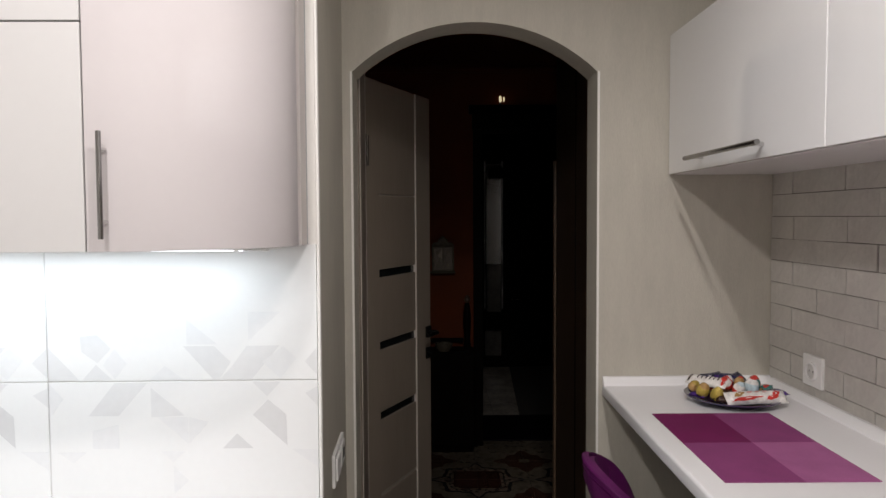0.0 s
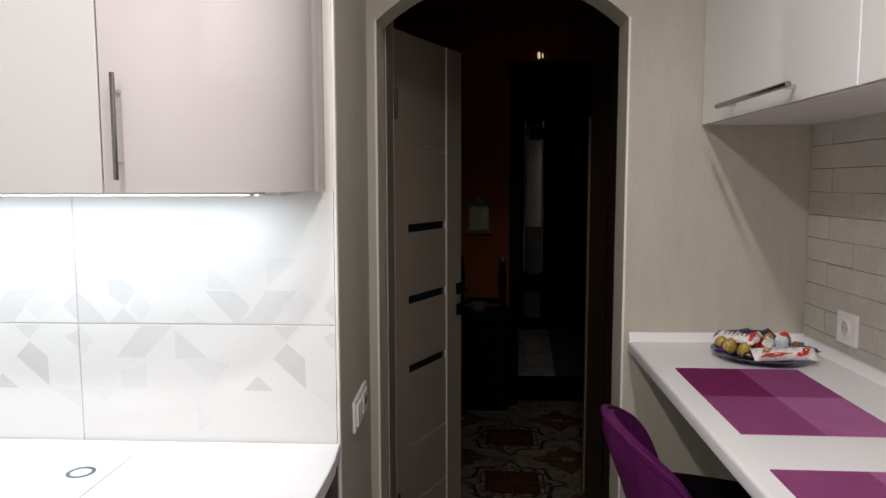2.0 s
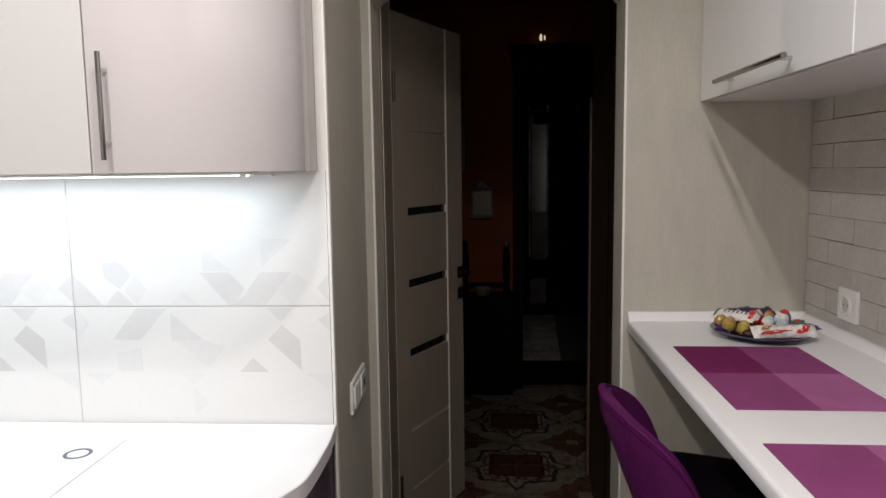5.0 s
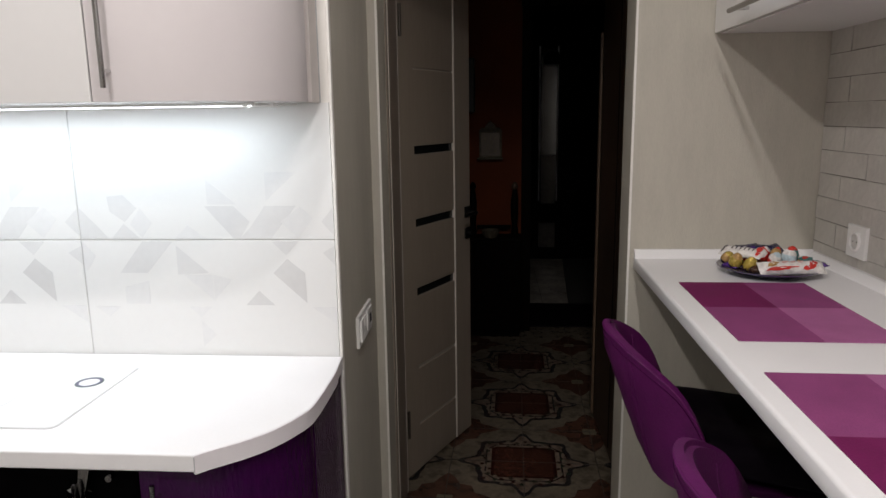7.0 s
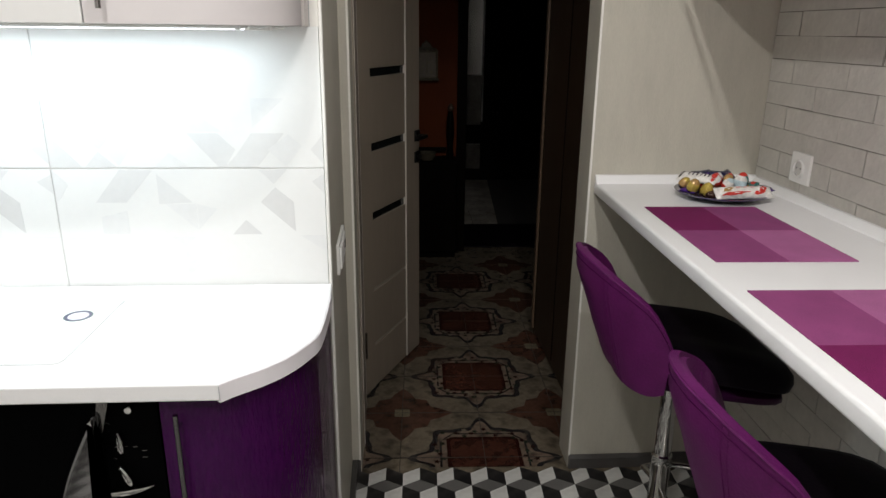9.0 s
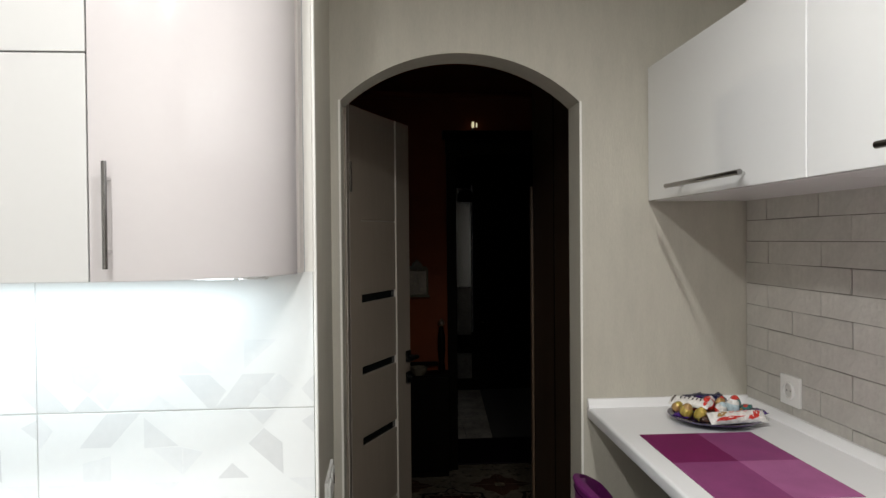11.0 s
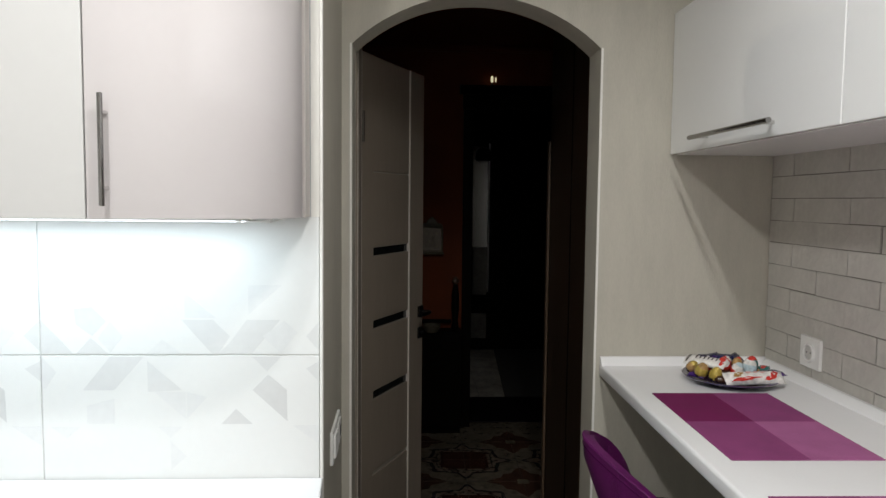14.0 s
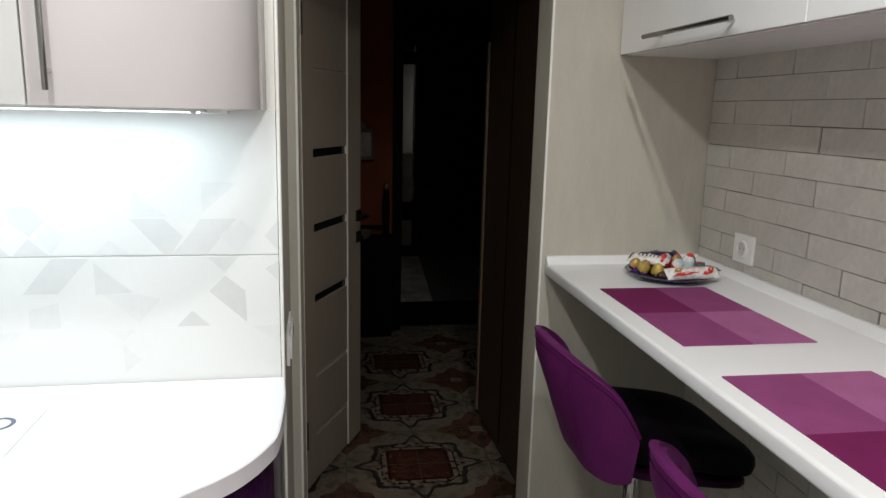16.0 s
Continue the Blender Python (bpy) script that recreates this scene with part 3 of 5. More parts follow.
for mx, mz, mw in ((-0.497, 0.768, 0.008), (-0.484, 0.769, 0.009), (-0.466, 0.768, 0.007), (-0.452, 0.760, 0.009), (-0.503, 0.745, 0.006), (-0.452, 0.747, 0.008), (-0.505, 0.800, 0.003), (-0.504, 0.815, 0.003)):
    under(oven, part("printed_mark", box(mx - 0.024, mx - 0.024 + mw, OY - 0.0006, OY + 0.0005, mz - 0.057, mz - 0.0554), STEEL, oven, "tiny grey dial mark"))
crescent = bmesh.new()
low = [(-0.535 + 0.080 * i / 12, 0.622 + 0.022 * (i / 12) ** 2.2) for i in range(13)]
high = [(-0.538 + 0.082 * i / 12, 0.632 + 0.013 * (i / 12) ** 1.6) for i in range(12, -1, -1)]
prism(low + high, OY - 0.020, OY + 0.001, "y", crescent, bevel=0.002)
under(oven, part("handle_return", crescent, CHROME, oven, "crescent chrome return of the handle", True))
unit = thing("base_cabinet", "purple gloss base cabinet beside the oven", "cabinet", -1.45, 0.945, F)
under(unit, part("body", box(LEFT + 0.002, OX0 - 0.002, 0.966, YB - 0.002, F, ZB1, 0.001, 1), BODY, unit))
under(unit, part("door", box(LEFT + 0.003, OX0 - 0.003, 0.943, 0.963, F + 0.1, ZB1 - 0.002, 0.0015), PURPLE, unit))

# ---- switches on the pier ----
sw = thing("light_switch", "white plastic double switch plate on the pier", "switch", XB0, 1.585, 0.835)


def on_pier(y):
    return XB0 + (XB1 - XB0) * (y - YB) / (YA - YB)


def pier_plate(y0, y1, z0, z1, d0, d1, bevel):
    own = box(0, 1, 0, 1, 0, 1)
    for v in own.verts:
        y = y0 + v.co.y * (y1 - y0)
        v.co = Vector((on_pier(y) + d0 + v.co.x * (d1 - d0), y, z0 + v.co.z * (z1 - z0)))
    bmesh.ops.bevel(own, geom=own.edges[:], offset=bevel, segments=2, affect="EDGES", profile=0.5)
    return own


for n, (y0, y1) in enumerate(((1.585, 1.682), (1.685, 1.782))):
    plate_part = under(sw, part("frame_plate", pier_plate(y0, y1, 0.795, 0.878, -0.001, 0.008, 0.002), PVC, sw))
    if n == 0:
        for ya, yb in ((y0 + 0.014, y0 + 0.050), (y0 + 0.054, y1 - 0.014)):
            under(sw, part("rocker", pier_plate(ya, yb, 0.808, 0.865, 0.006, 0.0135, 0.002), PVC, sw))
    else:
        under(sw, part("socket_insert", pier_plate(y0 + 0.014, y1 - 0.014, 0.808, 0.865, 0.006, 0.0120, 0.002), PVC, sw))
        under(sw, part("socket_hole", pier_plate(y0 + 0.040, y0 + 0.068, 0.824, 0.848, 0.0110, 0.0128, 0.0005), HOLE, sw, "dark socket hole"))

# ---- bar along the brick wall ----
BZ, BT, BXF = 0.9715, 0.035, 0.566


def bar_top():
    """A board whose front edge runs slightly askew to the wall."""
    bm = prism([(BXF, YA - 0.001), (XW + 0.004, YA - 0.001), (XW + 0.004, -0.55), (BXF - 0.034, -0.55)], BZ - BT, BZ, "z")
    bmesh.ops.bevel(bm, geom=bm.edges[:], offset=0.008, segments=4, affect="EDGES", profile=0.5)
    return bm


bar = thing("bar_counter", "white laminate bar counter fixed along the brick wall", "counter", 0.82, 0.9, BZ - BT)
under(bar, part("top", bar_top(), LAMINATE, bar, "white top with a rounded front edge", True))
up = prism([(XW - 0.028, BZ - 0.002), (XW - 0.026, BZ + 0.004), (XW - 0.010, BZ + 0.021), (XW - 0.006, BZ + 0.022), (XW + 0.002, BZ + 0.022), (XW + 0.002, BZ - 0.002)], -0.55, YA - 0.028, "y")
under(bar, part("upstand", up, LAMINATE, bar, "white sealing strip"))
up = prism([(YA - 0.026, BZ - 0.002), (YA - 0.024, BZ + 0.004), (YA - 0.010, BZ + 0.023), (YA - 0.006, BZ + 0.024), (YA - 0.001, BZ + 0.024), (YA - 0.001, BZ - 0.002)], BXF + 0.002, XW + 0.001, "x")
under(bar, part("upstand", up, LAMINATE, bar, "white sealing strip"))
under(bar, part("bracket", box(0.80, XW + 0.003, YA - 0.55, YA - 0.515, BZ - BT - 0.03, BZ - BT, 0.002, 1), BODY, bar))
under(bar, part("end_panel", box(BXF + 0.14, XW + 0.003, -0.53, -0.495, F, BZ - BT, 0.002, 1), BODY, bar))


# ---- wall cabinets over the bar ----
RF, RZ0, RZ1, SEAM = 0.760, 1.592, 1.996, 1.107


def lift_cabinet(y0, y1, label, grip):
    c = thing("wall_cabinet", label, "cabinet", (RF + XW) / 2, (y0 + y1) / 2, RZ0, group="wall cabinets over the bar")
    under(c, part("body", box(RF + 0.019, XW + 0.003, y0 + 0.001, y1 - 0.001, RZ0, RZ1 - 0.001, 0.001, 1), BODY, c, "white board body"))
    under(c, part("door", box(RF, RF + 0.018, y0 + 0.0018, y1 - 0.0018, RZ0 + 0.001, RZ1, 0.0014), WHITE, c, "white gloss lift-up door"))
    under(c, bar_handle(c, (RF - 0.032, y1 - grip, RZ0 + 0.030), (RF - 0.032, y1 - grip - 0.402, RZ0 + 0.030), (0.034, 0, 0), 0.0062, 0.10))
    return c


lift_cabinet(SEAM, YA - 0.002, "white gloss lift-up wall cabinet above the bar", 0.215)
lift_cabinet(SEAM - 0.85, SEAM, "white gloss lift-up wall cabinet above the bar", 0.231)
lift_cabinet(SEAM - 1.70, SEAM - 0.85, "white gloss lift-up wall cabinet above the bar", 0.231)

# ---- socket over the bar ----
sock = thing("power_socket", "white plastic power socket on painted brick tiles", "socket", XW, 1.669, 1.058)
under(sock, part("plate", box(XW - 0.0080, XW + 0.003, 1.624, 1.714, 1.020, 1.102, 0.0025), PVC, sock))


def on_socket(bm):
    """Turn a profile made round z so that it looks out of the brick wall."""
    bmesh.ops.rotate(bm, verts=bm.verts, cent=(0, 0, 0), matrix=Matrix.Rotation(radians(-90), 3, "Y"))
    bmesh.ops.translate(bm, verts=bm.verts, vec=(XW - 0.0075, 1.669, 1.061))
    return bm


under(sock, part("collar", on_socket(lathe([(0.0190, 0.0012), (0.0195, 0.0058), (0.0205, 0.0068), (0.0240, 0.0064), (0.0252, 0.0045), (0.0255, 0.0)], sides=32)), PVC, sock, "raised round rim", True))
# Grey instead of the plate's white puts the recess shade into the colour.
under(sock, part("well", on_socket(tube([(0, 0, 0.0005), (0, 0, 0.0024)], 0.0191, 24)), material("socket_shade", (0.60, 0.585, 0.55), 0.5), sock, "recessed socket well, greyed for its shade"))
bm = bmesh.new()
for dy in (-0.0085, 0.0085):
    tube([(XW - 0.0105, 1.669 + dy, 1.061), (XW - 0.0092, 1.669 + dy, 1.061)], 0.0020, 10, bm)
under(sock, part("pin_hole", bm, HOLE, sock))

# ---- placemats ----


def placemat(px, y1, tones, rot, label):
    mx0, mx1, my0, my1 = -0.147, 0.147, -0.225, 0.225
    p = thing("placemat", label, "placemat", px, y1 - 0.225, BZ, rot, "placemats on the bar")
    for (xa, xb), (ya, yb) in (((mx0, 0.004), (0, my1)), ((0.004, mx1), (0, my1)), ((mx0, 0.004), (my0, 0)), ((0.004, mx1), (my0, 0))):
        k = (0 if xa == mx0 else 1) + (0 if ya == 0 else 2)
        part("woven_panel", box(xa, xb, ya, yb, 0.0003, 0.0022), MAT_TONES[tones[k]], p, ("dark plum panel", "plum panel", "mauve panel")[tones[k]])
    return p


placemat(0.7585, 1.595, (0, 1, 1, 2), -1.0, "woven purple placemat in four shades")
placemat(0.736, 0.985, (1, 2, 0, 1), -1.0, "woven purple placemat in four shades")
placemat(0.724, 0.38, (1, 2, 0, 1), -1.0, "woven purple placemat in four shades")


# ---- bar stools ----
def bar_stool(x, y, rot, drop, lift, label):
    st = thing("bar_stool", label, "bar stool", x, y, F, rot, "bar stools")
    H = 0.686 - drop + lift    # top of the seat above the floor
    # seat: rounded cushion
    bm = bmesh.new()
    rings = []
    for z, k in ((H - 0.080, 0.86), (H - 0.066, 0.97), (H - 0.040, 1.0), (H - 0.018, 0.985), (H - 0.006, 0.93), (H, 0.80), (H - 0.006, 0.45), (H - 0.010, 0.05)):
        ringv = []
        for i in range(36):
            a = i / 36 * math.tau
            c, s = math.cos(a), math.sin(a)
            r = (abs(c) ** 4.4 + abs(s) ** 4.4) ** (-1 / 4.4)
            ringv.append(bm.verts.new((0.068 + 0.208 * k * r * c, (0.186 + 0.012 * c) * k * r * s, z - 0.034 * k * r * c - 0.012 * max(0.0, k * r * c) ** 3 + (0.010 * (r * s) ** 2 if k > 0.4 else 0))))
        rings.append(ringv)
    for a, b in zip(rings, rings[1:]):
        for i in range(36):
            bm.faces.new((a[i], a[(i + 1) % 36], b[(i + 1) % 36], b[i]))
    bm.faces.new(rings[0][::-1])
    bm.faces.new(rings[-1])
    part("seat", bm, LEATHER_BLACK, st, "black leatherette seat cushion", True)

    bm = bmesh.new()
    pts = []
    for i in range(36):
        a = i / 36 * math.tau
        c, q = math.cos(a), math.sin(a)
        k = (abs(c) ** 3.4 + abs(q) ** 3.4) ** (-1 / 3.4)
        pts.append((0.064 + 0.209 * k * c, 0.178 * k * q))
    prism(pts, H - 0.100, H - 0.080, "z", bm, bevel=0.006)
    for v in bm.verts:
        v.co.z -= 0.034 * (v.co.x - 0.062) / 0.204 + 0.010 * max(0.0, (v.co.x - 0.062) / 0.204) ** 3
    part("seat_shell", bm, LEATHER_PAN, st, "purple seat pan darkened for the shade under the seat", True)

    # wrap-round back
    def back_at(f, v, off):
        """f from -1 to 1 round the back, v from 0 at the foot to 1 at the rim, off inwards."""
        ang = radians(f * (70 + 2 * v))
        low = 0.62 + 0.34 * abs(f) ** 1.5
        flare = low + (1 - low) * min(1, v * 1.2) ** 0.85 + 0.11 * v
        corner = max(0.0, (abs(f) - 0.72) / 0.28) ** 2.4
        zt = 0.934 - drop - 0.125 * abs(f) ** 2.0 - 0.055 * corner
        zb = 0.602 - drop + 0.022 * corner
        p = Vector((-(0.228 * flare - off) * math.cos(ang) - 0.012, (0.215 * flare - off) * math.sin(ang), zb + (zt - zb) * v))
        soft = 0.0022 * noise.noise(p * 16) * (1 if off < 0.01 else 0.5)
        return p + Vector((soft * math.cos(ang), -soft * math.sin(ang), 0))

    NF, NV = 28, 12

    def shell(o0, o1, v0, v1):
        bm = bmesh.new()
        grids = []
        for off in (o0, o1):
            g = [[bm.verts.new(back_at(-1 + 2 * i / NF, v0 + (v1 - v0) * j / NV, off * (0.45 + 0.55 * math.sin(math.pi * min(1, 0.12 + 0.8 * j / NV))) if off else 0)) for j in range(NV + 1)] for i in range(NF + 1)]
            grids.append(g)
        for n, g in enumerate(grids):
            for i in range(NF):
                for j in range(NV):
                    q = (g[i][j], g[i + 1][j], g[i + 1][j + 1], g[i][j + 1])
                    bm.faces.new(q if n else q[::-1])
        a, b = grids
        for i in range(NF):
            bm.faces.new((a[i][0], a[i + 1][0], b[i + 1][0], b[i][0]))
            bm.faces.new((a[i][NV], a[i + 1][NV], b[i + 1][NV], b[i][NV]))
        for j in range(NV):
            bm.faces.new((a[0][j], a[0][j + 1], b[0][j + 1], b[0][j]))
            bm.faces.new((a[NF][j], a[NF][j + 1], b[NF][j + 1], b[NF][j]))
        return bm

    back = part("backrest", shell(0.0, 0.026, 0, 1), LEATHER, st, "purple leatherette wrap-round back", True)
    part("back_cushion", shell(0.024, 0.048, 0.05, 0.97), LEATHER, st, "padded purple inner back", True)
    rim = [back_at(-1 + 2 * i / 40, 0.985, 0.001) for i in range(41)]
    part("piping", tube(rim, 0.0034, 8), LEATHER, back, "stitched rim seam", True)
    part("seam", tube([back_at(-1 + 2 * i / 40, 0.93, -0.0004) for i in range(41)], 0.0013, 6), LEATHER_DARK, back, "stitched line below the rim", True)
    for f in (-0.45, -0.41, 0.41, 0.45):
        part("seam", tube([back_at(f, v / 10, -0.0002) for v in range(11)], 0.0014, 6), LEATHER, back, "", True)
    part("seam", tube([back_at(-1 + 2 * i / 24, 0.60 + 0.10 * abs(-1 + 2 * i / 24), 0.0475) for i in range(1, 24)], 0.0016, 6), LEATHER, back, "", True)
    for f in (-0.5, 0.5):
        part("seam", tube([back_at(f, v / 10, 0.0472) for v in range(2, 10)], 0.0012, 6), LEATHER, back, "", True)
    # chrome column, footrest and base
    part("column", lathe([(0.027, 0.02), (0.0265, 0.30), (0.028, 0.302), (0.028, 0.33), (0.0235, 0.334), (0.0225, H - 0.150), (0.027, H - 0.145), (0.027, H - 0.108)], x=0.012, sides=28), CHROME, st, "polished chrome gas column", True)
    part("mount_plate", box(-0.09, 0.09, -0.09, 0.09, H - 0.115, H - 0.105, 0.003), BLACK_METAL, st)
    part("base", lathe([(0.20, 0.0), (0.20, 0.008), (0.17, 0.016), (0.08, 0.026), (0.03, 0.045), (0.024, 0.05)], x=0.012, sides=40), CHROME, st, "round trumpet base of chrome", True)
    foot = [(0.16 * math.cos(radians(a)) + 0.06, 0.11 * math.sin(radians(a)), 0.215) for a in range(-110, 111, 10)]
    foot = [(0.012, -0.015, 0.225)] + foot + [(0.012, 0.015, 0.225)]
    part("footrest", tube(foot, 0.009, 10), CHROME, st, "looped chrome footrest", True)
    part("lever", tube([(0.0, -0.02, H - 0.085), (0.03, -0.10, H - 0.095), (0.05, -0.16, H - 0.100)], 0.005, 8), CHROME, st, "height lever", True)
    return st


bar_stool(0.687, 1.497, 0, 0.0, 0.010, "purple leatherette bar stool on a chrome column")
bar_stool(0.697, 0.862, -3, 0.016, -0.012, "purple leatherette bar stool on a chrome column")

# ---- plate of sweets on the bar ----
PXC, PYC = 0.870, 1.714
plate = thing("plate", "smoky purple glass plate heaped with wrapped sweets", "plate", PXC, PYC, BZ)
SW = 1.18      # size of the packets
prof = [(0.064, 0.0005), (0.076, 0.002), (0.108, 0.010), (0.123, 0.0165), (0.124, 0.019), (0.122, 0.0195), (0.104, 0.013), (0.074, 0.006), (0.002, 0.005)]
part("dish", lathe(prof, sides=48), PLATE, plate, "", True)


def roll(name, x, y, z, rz, length, radius, colours, label, flat=0.75):
    """A wrapped roll: banded body with pinched, flared ends."""
    t = thing(name, label, "sweet", PXC + x, PYC + y, BZ + z, rz, "sweets on the plate")
    length, radius = length * SW, radius * SW
    n = 8
    bands = len(colours)
    for k, colour in enumerate(colours):
        pts, rad = [], []
        for i in range(n + 1):
            s = (k + i / n) / bands
            u = (s - 0.5) * length
            lump = 0.92 + 0.22 * abs(math.sin(s * math.pi * bands))
            pts.append((u, 0, radius * flat))
            rad.append(radius * lump * min(1, 0.45 + 5 * min(s, 1 - s)))
        bm = tube(pts, rad, 14)
        for v in bm.verts:
            v.co.z = radius * flat + (v.co.z - radius * flat) * flat + 0.0012 * noise.noise(v.co * 90)
        part("wrapper", bm, FOIL[colour], t, colour + " wrapper", True)
    for s in (-1, 1):
        bm = bmesh.new()
        pts = []
        fan = [(s * (length / 2 - 0.002), 0.35)] + [(s * (length / 2 + 0.010 + 0.0015 * (i % 2)), -1 + i / 2) for i in range(5)] + [(s * (length / 2 - 0.002), -0.35)]
        prism([(px, py * radius * 0.85) for px, py in fan], radius * flat - 0.0012, radius * flat + 0.0012, "z", bm)
        part("twist_end", bm, FOIL[colours[0 if s < 0 else -1]], t)
    return t


def bar_sweet(name, x, y, z, rx, rz, l, w, h, colour, accents, label):
    """A pillow-packed bar with crimped ends and printed patches."""
    t = thing(name, label, "sweet", PXC + x, PYC + y, BZ + z, rz, "sweets on the plate")
    bm = bmesh.new()
    l, w, h = l * SW, w * SW, h * SW
    nx, ny = 22, 9
    tops = []
    for sgn in (1, -1):
        g = []
        for i in range(nx + 1):
            row = []
            for j in range(ny + 1):
                u, v = -1 + 2 * i / nx, -1 + 2 * j / ny
                th = (1 - abs(u) ** 6) * (1 - abs(v) ** 4)
                p = Vector((u * l / 2, v * w / 2 * (1 - 0.06 * (1 - abs(u))), h / 2 + sgn * (h / 2 * th + 0.0004) + 0.0016 * noise.noise(Vector((u * 6 + 40 * x, v * 4 + 50 * y, sgn))) + 0.0012 * noise.noise(Vector((u * 17, v * 9 + 30 * x, sgn)))))
                row.append(bm.verts.new(p))
            g.append(row)
        tops.append(g)
        for i in range(nx):
            for j in range(ny):
                f = bm.faces.new((g[i][j], g[i + 1][j], g[i + 1][j + 1], g[i][j + 1]))
    a, b = tops
    for i in range(nx):
        bm.faces.new((a[i][0], a[i + 1][0], b[i + 1][0], b[i][0]))
        bm.faces.new((a[i][ny], a[i + 1][ny], b[i + 1][ny], b[i][ny]))
    for j in range(ny):
        bm.faces.new((a[0][j], a[0][j + 1], b[0][j + 1], b[0][j]))
        bm.faces.new((a[nx][j], a[nx][j + 1], b[nx][j + 1], b[nx][j]))
    bmesh.ops.rotate(bm, verts=bm.verts, cent=(0, 0, 0), matrix=Matrix.Rotation(radians(rx), 3, "X"))
    part("wrapper", bm, FOIL[colour], t, colour + " wrapper", True)
    for au, av, aw, ah, ac in accents:
        # a printed patch with a ragged outline that follows the pillow
        bm = bmesh.new()
        rows = []
        for i in range(7):
            row = []
            for j in range(5):
                p, q = -1 + i / 3, -1 + j / 2
                u = au + aw * (p + 0.35 * q) * 0.8 + 0.10 * aw * math.sin(7 * j + 5 * i)
                v = max(-0.93, min(0.93, av + ah * q * (1 - 0.35 * abs(p)) + 0.12 * ah * math.cos(9 * i + 4 * j)))
                u = max(-0.93, min(0.93, u))
                th = (1 - abs(u) ** 6) * (1 - abs(v) ** 4)
                row.append(bm.verts.new((u * l / 2, v * w / 2 * (1 - 0.06 * (1 - abs(u))), h / 2 + h / 2 * th + 0.0016)))
            rows.append(row)
        for i in range(6):
            for j in range(4):
                if (i * 5 + j * 3) % 7:
                    bm.faces.new((rows[i][j], rows[i + 1][j], rows[i + 1][j + 1], rows[i][j + 1]))
        bmesh.ops.rotate(bm, verts=bm.verts, cent=(0, 0, 0), matrix=Matrix.Rotation(radians(rx), 3, "X"))
        part("printed_patch", bm, FOIL[ac], t, ac + " print", True)
    return t


def foil_egg(x, y, z, rx, ry, rz, size, colours, label):
    """An egg in wrinkled foil, banded from its foot to its tip, lying at a tilt."""
    t = thing("foil_egg", label, "sweet", PXC + x, PYC + y, BZ + z, rz, "sweets on the plate")
    n = len(colours)
    turn = (Matrix.Rotation(radians(rx), 3, "X") @ Matrix.Rotation(radians(ry), 3, "Y"))
    for k, colour in enumerate(colours):
        prof = []
        for i in range(7):
            a = math.pi * (k + i / 6) / n
            h = -math.cos(a)
            prof.append((max(0.0004, size * math.sin(a) * (0.80 - 0.13 * h)), size * h * 1.05))
        bm = lathe(prof, sides=22)
        for v in bm.verts:
            v.co = turn @ (v.co * (1 + 0.07 * noise.noise(v.co * 130 + Vector((9 * x, 70 * y, k * 0.01)))))
            v.co.z += size * 0.8
        part("wrapper", bm, FOIL[colour], t, colour + " foil", True)
    return t


PRINT_ROW = tuple((-0.42 + 0.2 * i, 0.25, 0.05, 0.42, "brown") for i in range(6))
# gold balls and dark sweets along the near rim
foil_egg(-0.086, -0.016, 0.018, 25, 10, 0, 0.0215, ["brown", "yellow", "gold"], "round sweet in gold and brown foil on the plate")
foil_egg(-0.060, -0.046, 0.014, 20, -12, 40, 0.0215, ["brown", "yellow", "yellow"], "round sweet in gold and brown foil on the plate")
foil_egg(-0.096, 0.022, 0.022, 30, 20, 10, 0.018, ["brown", "gold", "yellow"], "round sweet in gold and brown foil on the plate")
roll("wrapped_roll", -0.040, -0.066, 0.012, -22, 0.050, 0.011, ["brown", "brown"], "dark brown twisted sweet by the plate rim")
bar_sweet("chocolate_bar", -0.092, -0.004, 0.014, 10, -60, 0.040, 0.020, 0.010, "violet", ((0.3, 0.0, 0.3, 0.4, "navy"),), "violet packet under the gold sweets")
# long white bars
bar_sweet("chocolate_bar", -0.060, 0.020, 0.042, 26, -42, 0.092, 0.034, 0.016, "white", PRINT_ROW + ((-0.82, 0.0, 0.1, 0.8, "brown"), (0.84, -0.2, 0.1, 0.6, "red")), "white packed bar with a row of brown print")
bar_sweet("chocolate_bar", 0.027, -0.066, 0.017, 40, 4, 0.138, 0.033, 0.026, "white", ((0.58, -0.05, 0.15, 0.62, "red"), (0.42, -0.5, 0.2, 0.3, "red"), (-0.42, -0.55, 0.5, 0.25, "red"), (-0.62, 0.1, 0.18, 0.4, "gold"), (-0.25, 0.42, 0.12, 0.25, "pink"), (0.0, 0.46, 0.10, 0.22, "pink"), (0.24, 0.44, 0.10, 0.25, "pink")), "white bar with red and pink print along the rim")
bar_sweet("chocolate_bar", -0.010, -0.058, 0.014, 20, -14, 0.066, 0.032, 0.015, "pink", ((0.0, 0.3, 0.5, 0.4, "white"), (-0.5, -0.4, 0.3, 0.3, "brown")), "pale clear-wrapped bar with pink print")
bar_sweet("chocolate_bar", 0.090, -0.030, 0.018, 6, 24, 0.080, 0.034, 0.015, "violet", ((0.0, 0.1, 0.4, 0.4, "navy"),), "violet packet sticking over the plate rim")
bar_sweet("chocolate_bar", 0.080, 0.024, 0.020, 22, -20, 0.066, 0.036, 0.014, "teal", ((0.0, 0.1, 0.3, 0.4, "white"), (0.5, 0.1, 0.2, 0.4, "red")), "dark green packet with white print on the plate")
